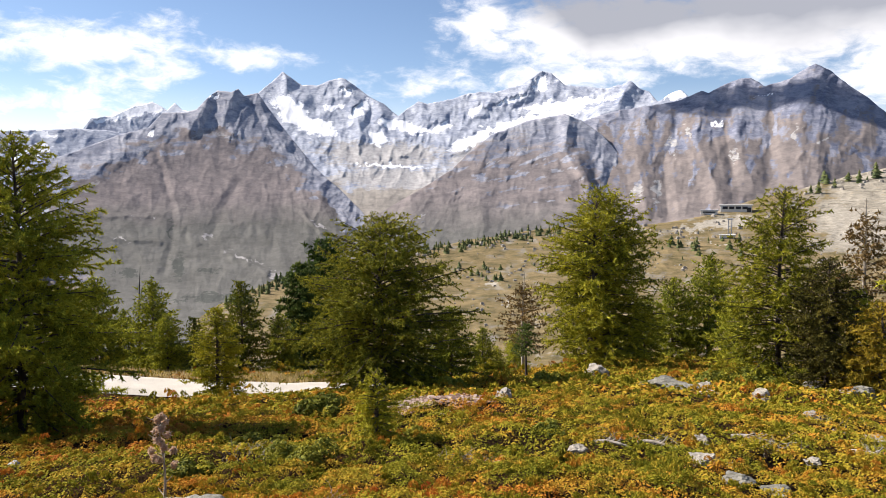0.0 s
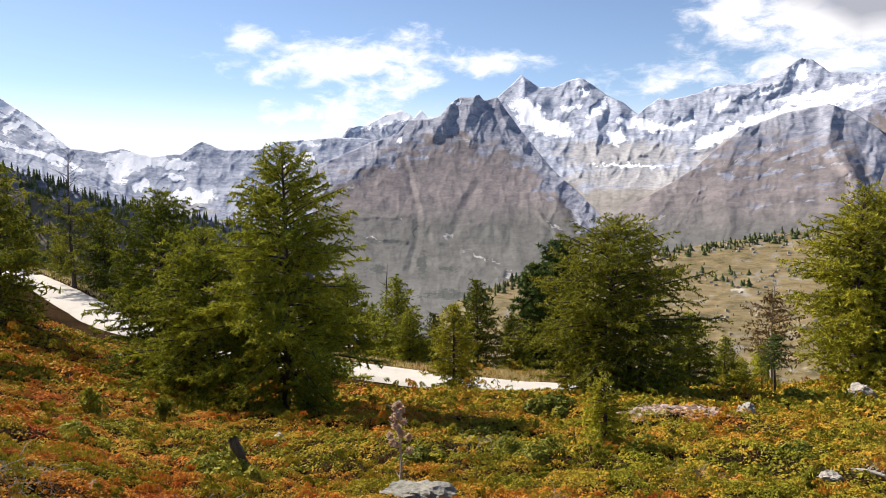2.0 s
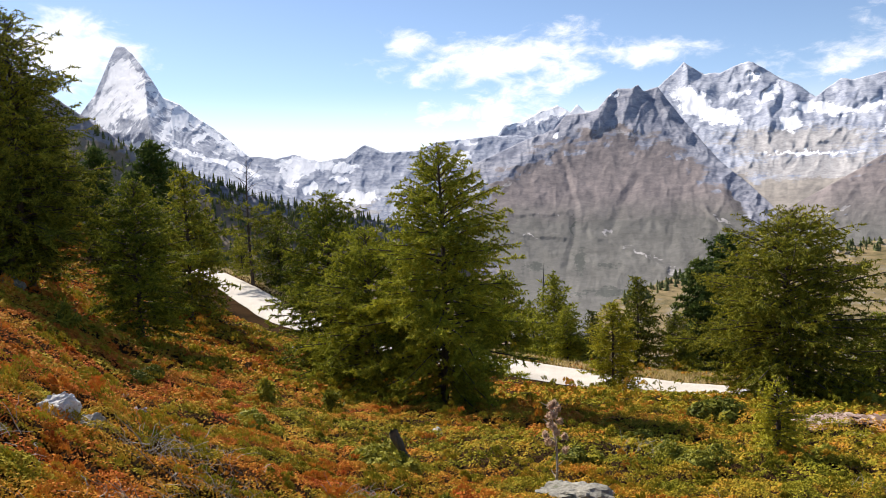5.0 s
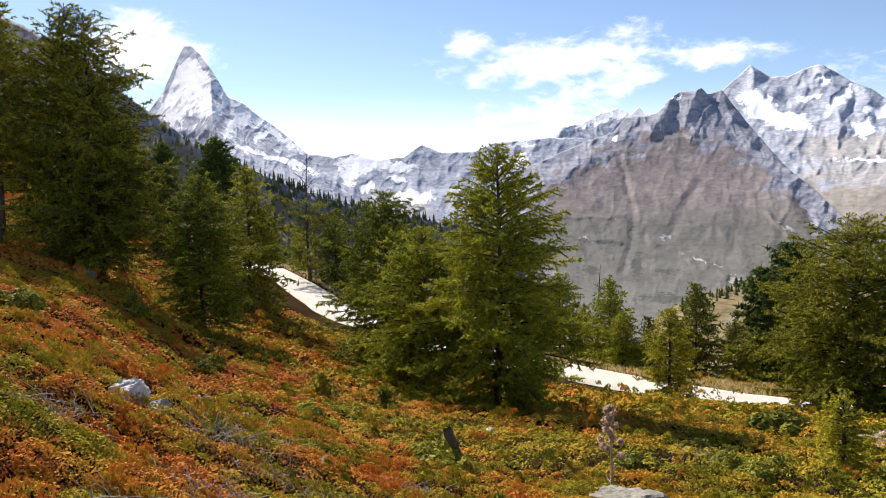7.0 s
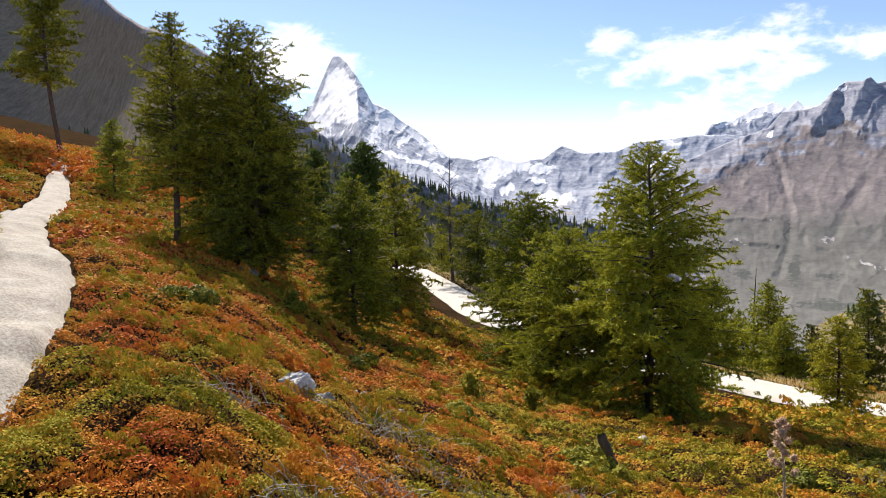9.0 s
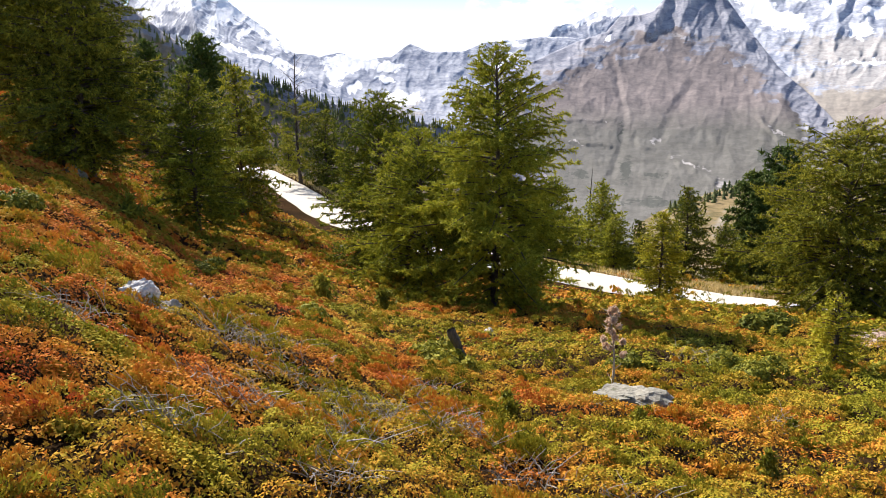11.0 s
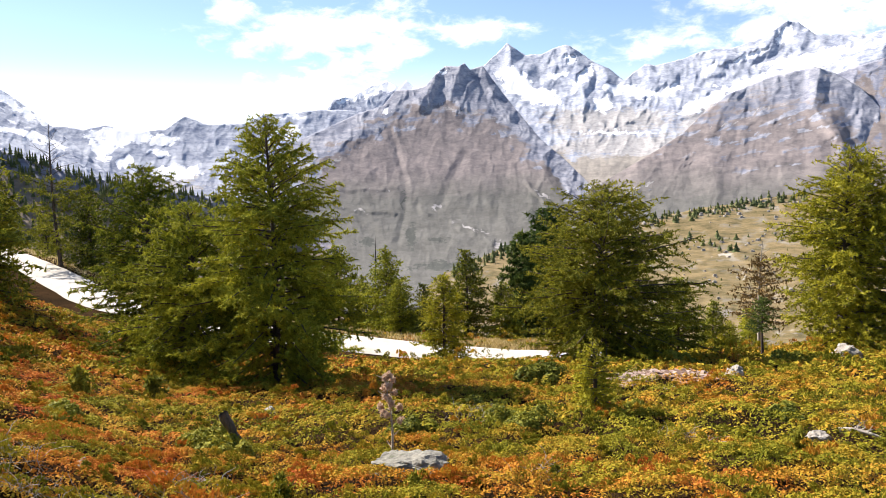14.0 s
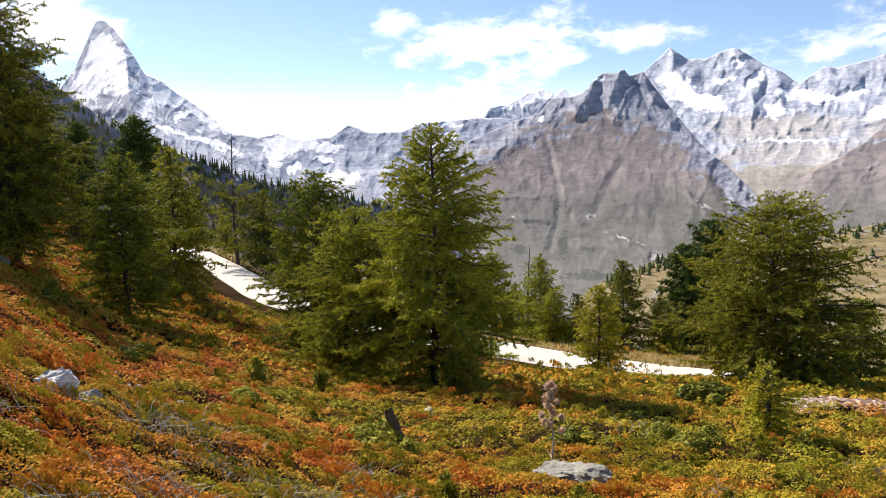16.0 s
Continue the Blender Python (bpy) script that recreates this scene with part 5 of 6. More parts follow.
# ---- rocks, dead wood, small plants ----
def boulder(label, az, r, w, d, h, seed, mat, turn=0.0, sink=0.3, group=""):
    """An angular stone w by d by h metres."""
    rng = np.random.default_rng(seed)
    bm = bmesh.new()
    bmesh.ops.create_icosphere(bm, subdivisions=4, radius=1.0)
    planes = [(Vector(rng.normal(size=3)).normalized(), rng.uniform(0.55, 0.85)) for _ in range(9)]
    # a slanting top
    if h > 0.45 * w:
        planes.append((Vector((-0.3, -0.3, 0.9)).normalized(), 0.52))
    off = Vector(rng.uniform(-50, 50, 3))
    for v in bm.verts:
        for n, k in planes:
            over = v.co.dot(n) - k
            if over > 0:
                v.co -= n * over * 0.92
        v.co += v.co * 0.22 * noise.fractal(v.co * 1.8 + off, 1.0, 2.0, 5) + v.co * 0.14 * noise.noise(v.co * 5 + off) + v.co * 0.09 * noise.noise(v.co * 11 + off)
    bmesh.ops.scale(bm, verts=bm.verts, vec=(w * 0.62, d * 0.62, h * 0.75))
    me = bpy.data.meshes.new("rock")
    bm.to_mesh(me)
    bm.free()
    me.materials.append(mat)
    ob = new("rock", me)
    x, y, z = spot(az, r)
    ob.matrix_basis = Matrix.Translation((x, y, z + h * (0.5 - sink))) @ Matrix.Rotation(turn, 4, "Z")
    return tagged(ob, label, "rock", group)


for az, r, w, d, h, mat, label in PASTURE_STONES + EDGE_STONES + HEATH_STONES:
    if az < -8 and r < 14:
        w, d, h = 0.6 * w, 0.66 * d, 0.62 * h
    boulder(label, az, r, w, d, h, abs(int(az * 10 + r * 100)), mat, sink=0.3 if h > 0.3 else 0.12, turn=radians(az) + 0.35 * math.sin(az * 7), group="stones in the heath")


def dead_sapling(az, r):
    rng = np.random.default_rng(5)
    root = new("dead_sapling")
    stem = Pile()
    k = np.linspace(0, 1, 12)
    line = np.stack([0.03 * np.sin(k * 4), 0.02 * np.sin(k * 3 + 1), 0.98 * k - 0.05], 1)
    stem.add(*tube(line, 0.012 * (1 - k) + 0.004, 7))
    for i in range(13):
        u = 0.12 + 0.07 * i
        p = np.array([np.interp(u, k, line[:, c]) for c in range(3)])
        a = i * 2.4
        n = rng.uniform(0.06, 0.15)
        q = np.linspace(0, 1, 5)
        tw = p + np.stack([np.cos(a) * n * q, np.sin(a) * n * q, 0.02 * q + 0.03 * q * q], 1)
        stem.add(*tube(tw, 0.005 * (1 - q) + 0.0015, 5))
    stem.ob("trunk", DEAD, root, "thin bare grey stem", True)
    for i in range(14):
        u = 0.48 + 0.50 * (i / 13) ** 1.05
        a, out = i * 2.4, rng.uniform(0.03, 0.13) * (1.5 - u)
        if i in (1, 3):
            out = 0.13
        at = np.array([math.cos(a) * out, math.sin(a) * out, 0.95 * u]) + rng.normal(0, 0.013, (30, 3))
        v, f = tufts(rng, at, 0.030, 8, 1.0, slim=0.34)
        mesh_ob("withered_tuft", v, f, WITHERED, root)
    x, y, z = spot(az, r)
    root.matrix_basis = Matrix.Translation((x, y, z))
    tagged(root, "dead conifer sapling with withered tan tufts beside a slab", "sapling")


def withered_material():
    k = Mat("withered_needles", 0.9, 0.1)
    n = k.noise(60, 5, 0.7)
    c = k.ramp(n, (0.3, (0.46, 0.31, 0.21)), (0.7, (0.80, 0.62, 0.47)))
    k.color(c)
    return k.translucent(c, 0.35).mat


WITHERED = withered_material()
dead_sapling(21.2, 7.5)


def stump(az, r):
    k = np.linspace(0, 1, 10)
    p = Pile()
    v, f = tube(np.stack([-0.14 * k ** 1.5, 0.02 * np.sin(k * 5), 0.46 * k - 0.08], 1), 0.052 * (1 - 0.35 * k) + 0.008 * np.sin(k * 9), 12)
    v = v + 0.006 * np.random.default_rng(8).normal(size=v.shape)
    p.add(v, f)
    top = v[-12:]
    c = np.vstack([top, top.mean(0) + np.array([0, 0, 0.03])])
    p.add(c, [[i, (i + 1) % 12, 12, 12] for i in range(12)])
    ob = p.ob("stump", CHARRED, None, smooth=True)
    x, y, z = spot(az, r)
    ob.matrix_basis = Matrix.Translation((x, y, z)) @ Matrix.Rotation(radians(az), 4, "Z") @ Matrix.Scale(1.3, 4)
    tagged(ob, "dark weathered leaning stump in the heath", "stump")


stump(32.6, 8.4)


TWIG = bark_material("grey_dead_twigs", (0.13, 0.115, 0.10), (0.42, 0.385, 0.34))


def brushwood(az, r, size, twigs, seed, label):
    """A tangle of bare grey twigs."""
    rng = np.random.default_rng(seed)
    p = Pile()
    for i in range(int(0.65 * twigs)):
        n = min(0.34, size) * rng.uniform(0.12, 0.5)
        a, up = rng.uniform(0, 6.28), rng.uniform(0.5, 3.0)
        q = np.linspace(0, 1, 6)
        cx, cy = rng.normal(0, 0.27 * size, 2)
        bend = rng.normal(0, 0.5, 2)
        line = np.stack([cx + n * (np.cos(a) * q + bend[0] * q * q), cy + n * (np.sin(a) * q + bend[1] * q * q), 0.02 + n * 0.55 * up * (q - 0.25 * q * q)], 1)
        x0, y0 = polar(az, r)
        line[1:, :2] += rng.normal(0, 0.045 * n, (5, 2))
        line[:, 2] += ground_z(x0 + line[:, 0], y0 + line[:, 1]) + 0.06
        line[:, 0] += x0
        line[:, 1] += y0
        v, f = tube(line, (0.0016 + 0.0032 * rng.uniform() ** 3) * (1 - 0.7 * q) + 0.0008, 3)
        p.add(v, f)
    ob = p.ob("brushwood", TWIG, None, smooth=True)
    tagged(ob, label, "brushwood", kind="stuff")


# azimuth, distance, spread, twigs
TANGLES = ((50.2, 6.3, 1.0, 220), (38.6, 5.2, 1.0, 300), (57.6, 3.6, 0.5, 130), (47.0, 5.6, 0.6, 90), (34.5, 4.6, 0.6, 130), (43.0, 4.3, 0.5, 110), (28.0, 4.0, 0.5, 80), (52.0, 4.6, 0.6, 120), (45.0, 3.4, 0.4, 80), (20.0, 3.6, 0.4, 60), (62.0, 5.2, 0.6, 80), (36.0, 6.6, 0.6, 90), (15.0, 9.0, 0.7, 60), (9.5, 6.0, 0.4, 40), (-2.0, 8.0, 0.5, 40))
RIGHT_TANGLES = ((-24.1, 9.1, 0.7, 70), (-30.9, 10.2, 0.5, 40), (-13.3, 9.0, 0.3, 26), (-17.0, 9.3, 0.4, 20), (-27, 13.0, 0.8, 50), (2.5, 14.5, 0.5, 30))
for i, (az, r, size, n) in enumerate(TANGLES + RIGHT_TANGLES):
    brushwood(az, r, size, n, 200 + i, "tangle of bare grey dead heath twigs")


def driftwood(az, r, n, seed):
    rng = np.random.default_rng(seed)
    root = new("dead_branch")
    q = np.linspace(0, 1, 9)
    main = Pile()
    main.add(*tube(np.stack([n * (q - 0.5), 0.06 * n * np.sin(q * 5), 0.05 + 0.06 * n * np.sin(q * 3)], 1), 0.028 * (1 - 0.7 * q) + 0.004, 7))
    main.ob("stem", DEAD, root, smooth=True)
    for i in range(4):
        t = Pile()
        b = np.array([n * (0.1 * i - 0.2), 0.0, 0.07])
        dr = np.array([rng.uniform(0.2, 1), rng.normal(), rng.uniform(0.1, 0.6)])
        t.add(*tube(b + dr * (0.28 * n * q)[:, None] / np.linalg.norm(dr), 0.012 * (1 - 0.8 * q) + 0.002, 5))
        t.ob("side_branch", DEAD, root, smooth=True)
    place(root, az, r, turn=radians(az) + rng.uniform(-0.5, 0.5))
    tagged(root, "bleached grey dead branch lying in the heath", "branch")


driftwood(-16.4, 9.4, 0.5, 1), driftwood(-13.0, 8.9, 0.4, 2), driftwood(-30.4, 10.0, 0.5, 3), driftwood(-23.0, 9.9, 0.5, 4), driftwood(-28.9, 19.5, 0.9, 5)


def bush(name, label, az, r, w, h, seed, mat, size=0.05, n=1500, group="", turn=0.0):
    """A rounded low shrub of many short shoots."""
    rng = np.random.default_rng(seed)
    # several overlapping lobes
    k = 9
    lobe = rng.integers(0, k, n)
    c = np.stack([rng.normal(0, 0.24 * w, k), rng.normal(0, 0.24 * w, k), 0 * rng.uniform(size=k)], 1)
    d = rng.normal(size=(n, 3))
    d[:, 2] = np.abs(d[:, 2])
    d /= np.linalg.norm(d, axis=1)[:, None]
    rad = rng.uniform(0.75, 1.0, n)[:, None] * rng.uniform(0.55, 1.0, k)[lobe][:, None]
    at = c[lobe] + d * rad * np.array([w * 0.24, w * 0.24, h * 0.85])
    v, f = leaves(rng, at, d + rng.normal(0, 0.5, d.shape), np.full(n, size))
    x, y, z = spot(az, r)
    ob = mesh_ob(name, v, f, mat)
    ob.matrix_basis = Matrix.Translation((x, y, z))
    return tagged(ob, label, "shrub", group)


for i, (az, r, w, h) in enumerate(((35.6, 8.4, 0.75, 0.34), (34.2, 8.0, 0.5, 0.26), (9.0, 14.4, 1.4, 0.4), (10.7, 8.6, 0.8, 0.26), (4.4, 10.3, 0.9, 0.25), (19.5, 8.6, 0.6, 0.22),
                                   (45.0, 9.6, 0.7, 0.25), (-8.5, 10.2, 0.6, 0.22), (14.0, 10.8, 0.9, 0.26), (52.3, 11.5, 0.8, 0.3), (66.0, 9.0, 0.8, 0.3), 
                                   (-9.0, 19.8, 1.3, 0.4), (-22.5, 20.0, 2.4, 0.5), (-1.5, 18.0, 1.2, 0.35))):
    bush("juniper_bush", "low spreading green juniper bush", az, r, w, h, 300 + i, JUNIPER, 0.028 if r < 12 else 0.05, 2600 if r < 12 else 2400, "junipers in the heath")


def seedling(az, r, h, seed):
    rng = np.random.default_rng(seed)
    root = new("pine_seedling")
    k = np.linspace(0, 1, 6)
    s = Pile()
    s.add(*tube(np.stack([0 * k, 0 * k, h * k - 0.03], 1), 0.006 * (1 - k) + 0.002, 6))
    s.ob("stem", BARK, root)
    at = np.stack([rng.normal(0, 0.26 * h, 46), rng.normal(0, 0.26 * h, 46), h * rng.uniform(0.15, 1.0, 46)], 1)
    at[:, :2] *= (1.15 - at[:, 2:3] / h)
    v, f = tufts(rng, at, 0.26 * h, 7, 1.6)
    mesh_ob("needles", v, f, JUNIPER, root)
    place(root, az, r)
    tagged(root, "tiny bright green pine seedling in the heath", "seedling", "seedlings")


for i, (az, r, h) in enumerate(((29.6, 5.9, 0.24), (9.6, 4.8, 0.22), (38.8, 13.2, 0.5), (43.6, 12.4, 0.45), (19.2, 5.6, 0.2), (-9.4, 7.4, 0.28), (57.0, 13.5, 0.5), (8.0, 6.0, 0.16))):
    seedling(az, r, h, 400 + i)


def chips():
    """A bare patch strewn with bark and wood chips."""
    rng = np.random.default_rng(77)
    p = Pile()
    for i in range(900):
        az, r = rng.uniform(-4.2, 4.2), 14.3 + rng.normal(0, 0.45)
        if abs(az) > 3.4 and rng.uniform() < 0.5:
            continue
        x, y = polar(az, r)
        z = float(ground_z(x, y)[0])
        a, n, w = rng.uniform(0, 6.28), rng.uniform(0.05, 0.16), rng.uniform(0.02, 0.05)
        c, s = math.cos(a), math.sin(a)
        lift = rng.uniform(0.01, 0.08)
        e = rng.uniform(-0.03, 0.03)
        q = [(n * i2 * c - w * j2 * s, n * i2 * s + w * j2 * c, lift + k2 * 0.012 + e * i2) for k2 in (0, 1) for i2, j2 in ((-1, -1), (1, -1), (1, 1), (-1, 1))]
        p.add(np.array(q) + np.array([x, y, z]), [[3, 2, 1, 0], [4, 5, 6, 7], [0, 1, 5, 4], [1, 2, 6, 5], [2, 3, 7, 6], [3, 0, 4, 7]])
    k = Mat("wood_chips", 0.9, 0.15)
    k.color(k.ramp(k.math("ADD", k.math("MULTIPLY", k.geo.outputs["Random Per Island"], 0.8), k.math("MULTIPLY", k.noise(9, 4), 0.2)), (0.1, (0.13, 0.08, 0.06)), (0.6, (0.30, 0.20, 0.155)), (0.95, (0.46, 0.37, 0.31))))
    tagged(p.ob("wood_chips", k.mat, None), "pinkish bark and wood chips strewn on bare ground", "wood chips", kind="stuff")


chips()


def verge():
    """Dry grass along the road."""
    rng = np.random.default_rng(91)
    n = 24000
    i = rng.integers(20, 235, n)
    d = np.gradient(ROAD_XY, axis=0)
    d /= np.linalg.norm(d, axis=1)[:, None]
    side = np.stack([-d[:, 1], d[:, 0]], 1)
    far = np.where((ROAD_XY * side).sum(1) > 0, 1.0, -1.0)[i]
    off = 1.2 + 3.6 * rng.uniform(0, 1, n) ** 1.3
    xy = ROAD_XY[i] + side[i] * (far * off)[:, None] + rng.normal(0, 0.12, (n, 2))
    z = ground_z(xy[:, 0], xy[:, 1])
    b = np.c_[xy, z]
    h = (rng.uniform(0.06, 0.22, n) * (0.2 + 1.6 * fbm(xy[:, 0] * 0.8, xy[:, 1] * 0.8, 3, 47)))[:, None]
    a = rng.uniform(0, 6.28, n)
    w = np.stack([np.cos(a), np.sin(a), 0 * a], 1) * 0.018
    tip = b + np.c_[rng.normal(0, 0.35, (n, 2)), np.ones(n)] * h
    v = np.stack([b - w, b + w, tip], 1).reshape(-1, 3)
    k = Mat("dry_grass", 0.8, 0.15)
    c = k.ramp(k.math("ADD", k.math("MULTIPLY", k.geo.outputs["Random Per Island"], 0.5), k.math("MULTIPLY", k.noise(0.5, 3), 0.5)), (0.25, (0.30, 0.24, 0.08)), (0.5, (0.50, 0.38, 0.17)), (0.8, (0.66, 0.54, 0.30)))
    k.color(c)
    k.translucent(c, 0.3)
    tagged(mesh_ob("dry_grass", v, np.arange(3 * n).reshape(-1, 3), k.mat), "tan dry grass along the verge of the road", "grass", kind="stuff")


verge()


# ---- woods and shrubs far off ----
def small_conifers(name, label, places, mat, seed):
    """Far conifers in one mesh; places: (foot, height, width)."""
    rng = np.random.default_rng(seed)
    p = Pile()
    for foot, h, w in places:
        foot = np.array(foot)
        for tier in range(4):
            z0, z1 = h * (0.05 + 0.22 * tier), h * (0.40 + 0.20 * tier)
            rad = 0.5 * w * (1 - 0.22 * tier)
            n = 7
            a = np.linspace(0, 2 * math.pi, n, endpoint=False) + rng.uniform(0, 1)
            rr = rad * rng.uniform(0.6, 1.25, n)
            ring = np.stack([np.cos(a) * rr, np.sin(a) * rr, z0 + rng.uniform(-0.05, 0.06, n) * h], 1)
            v = np.vstack([ring, [[0, 0, min(z1, h)]]]) + foot
            p.add(v, [[i, (i + 1) % n, n] for i in range(n)])
    return tagged(p.ob(name, mat, None), label, "trees", kind="stuff")


FOREST = leaf_material("far_conifers", (0.06, 0.085, 0.04), (0.12, 0.145, 0.055), (0.21, 0.215, 0.075), 0.05, 0.3)
rng = np.random.default_rng(17)
spots = []
while len(spots) < 2100:
    az = rng.uniform(28, 66) if len(spots) < 2000 else rng.uniform(64, 78)
    top = np.interp(az, (28, 35, 43, 52, 60, 66, 78), (-3.4, -1.7, 0.1, 3.9, 8.5, 7.0, 6.5))
    low = np.interp(az, (28, 45, 66, 78), (-8, -6, -2, 3))
    el = rng.uniform(low, top + 0.05) if rng.uniform() < 0.92 or az > 47 else top + 0.02
    thin = smooth(3.0, 6.5, el)
    if rng.uniform() < thin * 0.9 or fbm(az * 0.5, el * 0.8, 3, 3) < 0.34 + 0.1 * thin:
        continue
    foot = wood_at(az, el)
    h = rng.uniform(3.5, 9.5) * foot.length / 620
    spots.append((foot - Vector((0, 0, 0.5)), h, h * rng.uniform(0.38, 0.55)))
small_conifers("far_forest", "dark conifer forest on the shaded slope", spots, FOREST, 5)
spots = []
for n, a0, a1, e0, e1, h0, h1 in ((120, 7.5, 16.5, -8.0, -6.2, 3, 6), (110, 1.5, -9.5, -4.25, -2.9, 2, 4.5), (16, -0.5, -4.5, -6.6, -5.6, 3, 6), (10, -15, -22, -4.6, -3.4, 4, 7), (14, -9, -24, -6.0, -3.3, 2, 4), (12, -25, -31, -1.4, 0.9, 3, 7), (420, 6, -32, -11, -2.8, 0.6, 2.4)):
    for _ in range(n):
        t = rng.uniform()
        az = a0 + (a1 - a0) * t
        el = (np.interp(az, (-34.6, -25, -16.7, -7.6, 1.1, 9.7, 17.2), (2.9, 0.2, -2.1, -2.6, -4.2, -5.4, -8.3)) - rng.uniform(0, 0.7)) if n in (120, 110, 12) else rng.uniform(e0, e1)
        p = hill_at(az, el)
        h = rng.uniform(h0, h1) * min(1.0, p.length / 420)
        spots.append((p - Vector((0, 0, 0.3)), h, h * rng.uniform(0.6, 1.1)))
small_conifers("hill_trees", "scattered small conifers and shrubs on the pasture", spots, FOREST, 6)


def hill_stones():
    """Loose rocks strewn over the pasture hill, in one mesh."""
    rng = np.random.default_rng(23)
    p = Pile()
    for _ in range(1700):
        az = rng.uniform(-32, 12)
        top = np.interp(az, (-34.6, -25, -16.7, -7.6, 1.1, 9.7, 17.2), (2.9, 0.2, -2.1, -2.6, -4.2, -5.4, -8.3))
        el = top - 7.5 * rng.uniform(0, 1) ** 1.5 - 0.05
        if fbm(az * 0.7, el * 1.1, 3, 88) < 0.5:
            continue
        c = hill_at(az, el)
        s = rng.uniform(0.25, 1.3) ** 1.6 * c.length / 380
        a = np.linspace(0, 2 * math.pi, 6, endpoint=False) + rng.uniform(0, 1)
        k = s * rng.uniform(0.6, 1.2, 6)
        low = np.stack([np.cos(a) * k, np.sin(a) * k, np.full(6, -0.5 * s)], 1)
        up = np.stack([np.cos(a) * k * 0.6, np.sin(a) * k * 0.6, s * rng.uniform(0.4, 0.9, 6)], 1)
        p.add(np.vstack([low, up]) + np.array(c), [[i, (i + 1) % 6, 6 + (i + 1) % 6, 6 + i] for i in range(6)] + [[6, 7, 8, 9], [6, 9, 10, 11]])
    tagged(p.ob("hill_rocks", STONE, None), "pale rocks strewn over the pasture hill", "rocks", kind="stuff")


hill_stones()


# ---- lift station on the hill ----
def paint(name, c, rough=0.7):
    k = Mat(name, rough)
    k.color(k.mix(k.noise(0.6, 5, 0.7), c, tuple(x * 0.78 for x in c)))
    return k.mat


CONCRETE, DARK_GLASS, STEEL = paint("weathered_concrete", (0.74, 0.72, 0.68)), paint("dark_window", (0.03, 0.035, 0.045), 0.2), paint("galvanised_steel", (0.6, 0.61, 0.63), 0.45)


def block(name, size, at, mat, parent, label=""):
    bm = bmesh.new()
    bmesh.ops.create_cube(bm, size=1.0)
    bmesh.ops.scale(bm, verts=bm.verts, vec=size)
    bmesh.ops.bevel(bm, geom=list(bm.edges), offset=min(size) * 0.06, segments=1, affect="EDGES")
    bmesh.ops.translate(bm, verts=bm.verts, vec=at)
    return part(name, bm, mat, parent, label)


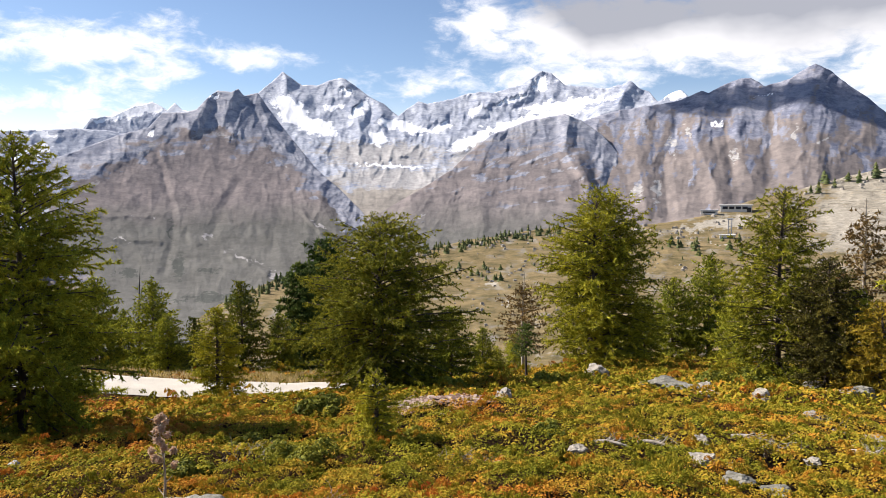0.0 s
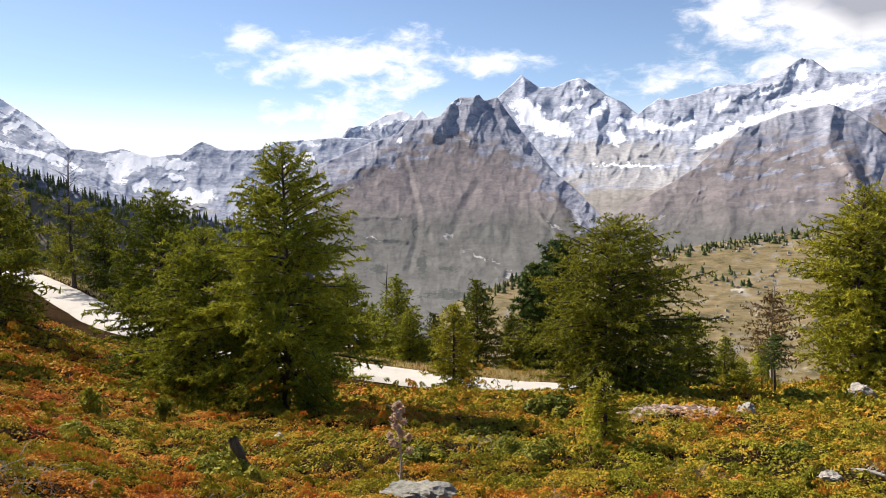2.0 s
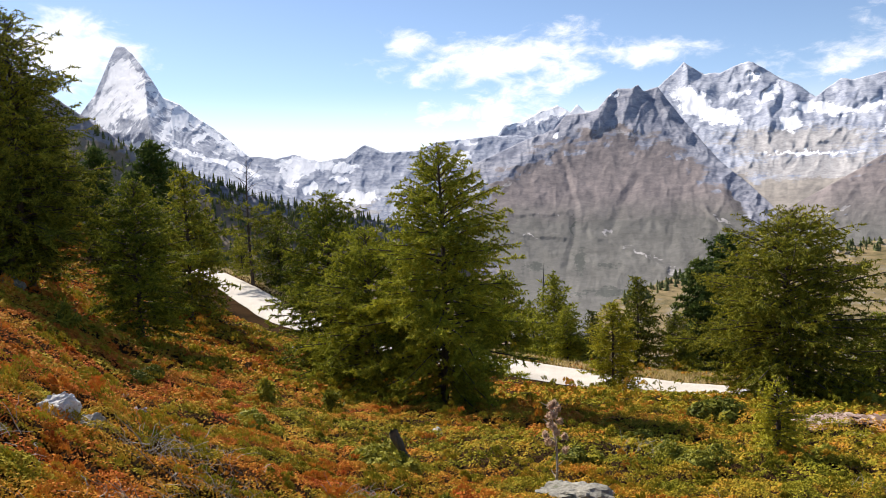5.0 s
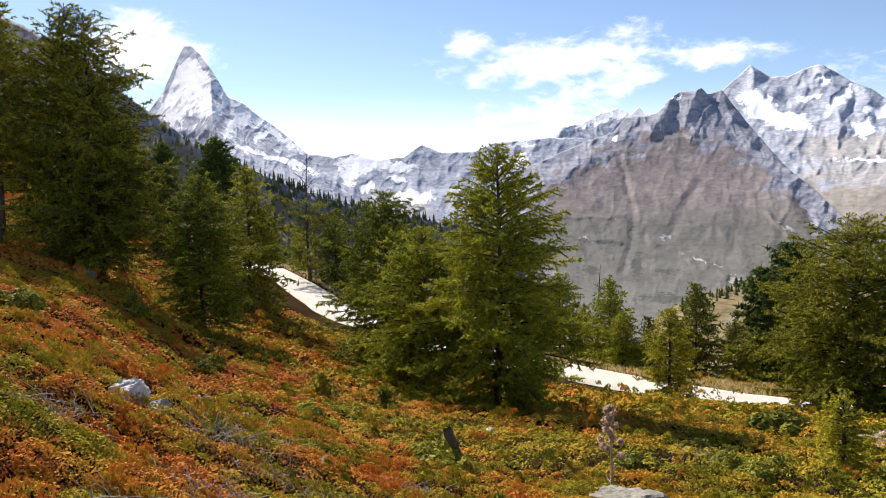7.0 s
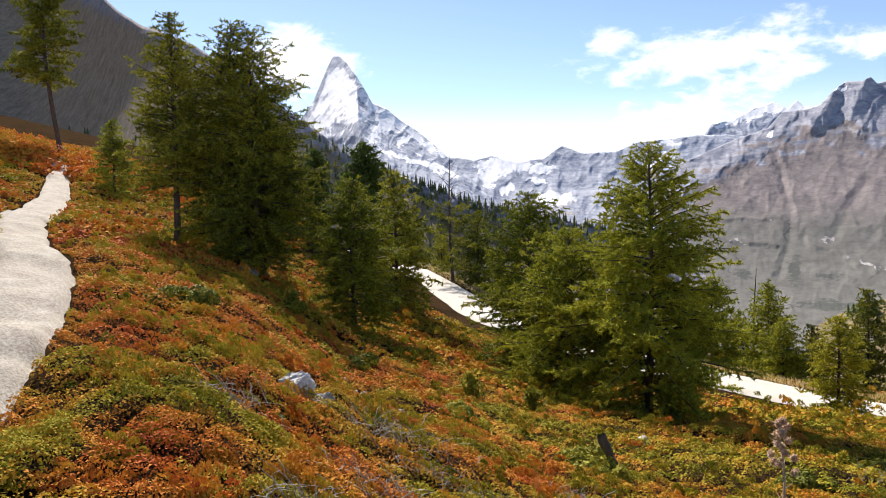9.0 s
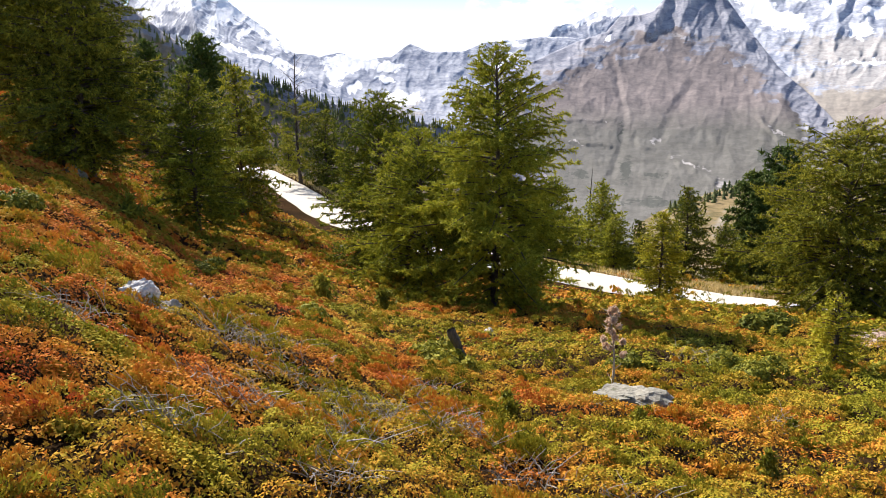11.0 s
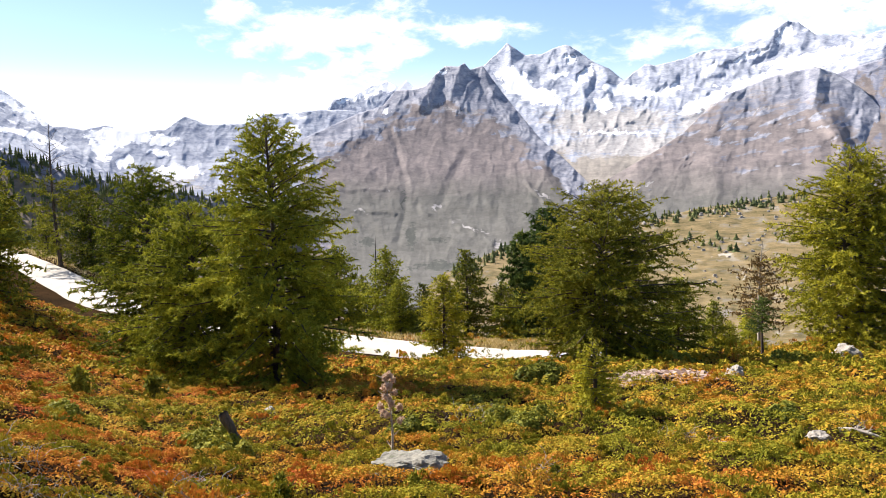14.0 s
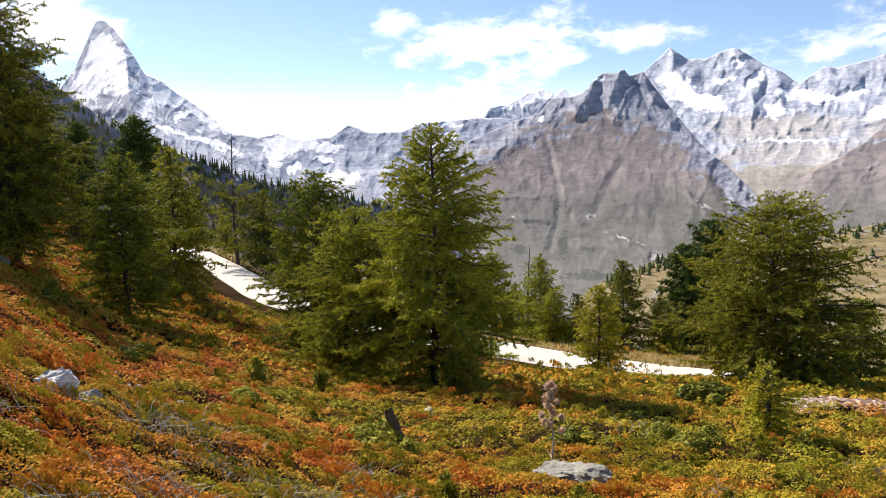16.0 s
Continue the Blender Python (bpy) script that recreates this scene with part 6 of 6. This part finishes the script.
def station():
    p = hill_at(-21.3, -1.15)
    k = p.length / 600
    root = new("station_building")
    root.matrix_basis = Matrix.Translation(p) @ Matrix.Rotation(radians(-21.3), 4, "Z") @ Matrix.Scale(k, 4)
    block("wall", (22, 9, 5.0), (2, 0, 1.5), CONCRETE, root)
    block("roof", (24, 10, 0.8), (2, 0, 4.4), CONCRETE, root, "flat pale concrete roof")
    for i in range(4):
        w = block("window", (3.6, 0.4, 2.0), (-5.4 + i * 4.6, -4.6, 2.4), DARK_GLASS, root)
        block("frame", (3.9, 0.25, 0.25), (-5.4 + i * 4.6, -4.75, 3.5), STEEL, w)
    block("door", (3.0, 0.5, 3.4), (11.2, -4.6, 1.0), DARK_GLASS, root)
    tagged(root, "low concrete lift station with dark openings on the hill", "building")
    p = hill_at(-19.6, -1.5)
    hut = new("mountain_hut")
    hut.matrix_basis = Matrix.Translation(p) @ Matrix.Rotation(radians(-19.6), 4, "Z") @ Matrix.Scale(p.length / 600, 4)
    block("wall", (12, 6, 3.0), (0, 0, 1.2), CONCRETE, hut)
    block("roof", (13, 7, 0.7), (0, 0, 3.0), STEEL, hut)
    block("window", (9, 0.3, 1.0), (0, -3.1, 1.6), DARK_GLASS, hut)
    tagged(hut, "small flat-roofed building beside the lift station", "building")
    p = hill_at(-21.0, -2.9)
    py = new("lift_pylon")
    py.matrix_basis = Matrix.Translation(p) @ Matrix.Rotation(radians(-21.0), 4, "Z") @ Matrix.Scale(p.length / 600, 4)
    for sx in (-1, 1):
        block("mast", (0.6, 0.6, 13), (1.2 * sx, 0, 6), STEEL, py)
    for i in range(5):
        block("crossbar", (2.8, 0.4, 0.4), (0, 0, 1.5 + i * 2.6), STEEL, py)
    block("head", (4.5, 0.9, 0.9), (0, 0, 12.5), STEEL, py)
    tagged(py, "grey steel lift pylon below the station", "pylon")
    p = hill_at(-20.9, -3.15)
    low = new("valley_hut")
    low.matrix_basis = Matrix.Translation(p) @ Matrix.Rotation(radians(-21.0), 4, "Z") @ Matrix.Scale(p.length / 600, 4)
    block("wall", (11, 5, 2.6), (0, 0, 1), CONCRETE, low)
    block("roof", (12, 6, 0.6), (0, 0, 2.5), CONCRETE, low)
    block("opening", (4, 0.4, 1.8), (2, -2.6, 0.9), DARK_GLASS, low)
    tagged(low, "low pale hut at the foot of the pylon", "building")


station()


# ---- a thick cloud over the dark summit, which lies in its shade ----
def cloud():
    rng = np.random.default_rng(12)
    root = new("cloud")
    way = Vector((-math.sin(radians(SUN_AZ)) * math.cos(radians(SUN_EL)), math.cos(radians(SUN_AZ)) * math.cos(radians(SUN_EL)), math.sin(radians(SUN_EL))))
    k = Mat("cloud_vapour", 1.0, 0.0)
    k.color(k.ramp(k.noise(0.01, 4), (0.3, (0.84, 0.85, 0.87)), (0.7, (0.92, 0.92, 0.93))))
    thin = k.nt.nodes.new("ShaderNodeBsdfTransparent")
    veil = k.nt.nodes.new("ShaderNodeMixShader")
    veil.inputs[0].default_value = 0.58
    k.nt.links.new(k.bsdf.outputs[0], veil.inputs[1])
    k.nt.links.new(thin.outputs[0], veil.inputs[2])
    k.nt.links.new(veil.outputs[0], k.nt.nodes["Material Output"].inputs[0])
    for i in range(11):
        az = -16.0 - 1.6 * i
        x, y = polar(az, 2350)
        c = Vector((float(x), float(y), 296 - 14 * max(0, i - 5) + rng.uniform(-12, 18))) + way * 1350
        bm = bmesh.new()
        bmesh.ops.create_icosphere(bm, subdivisions=4, radius=1.0)
        off = Vector(rng.uniform(-20, 20, 3))
        for v in bm.verts:
            v.co *= 1 + 0.35 * noise.fractal(v.co * 1.6 + off, 1.0, 2.0, 5)
        s = rng.uniform(50, 76)
        bmesh.ops.scale(bm, verts=bm.verts, vec=(s, s, s * 0.8))
        bmesh.ops.translate(bm, verts=bm.verts, vec=c)
        for f in bm.faces:
            f.smooth = True
        part("billow", bm, k.mat, root)
    tagged(root, "thick white cumulus cloud above the dark summit", "cloud", kind="structure")


cloud()
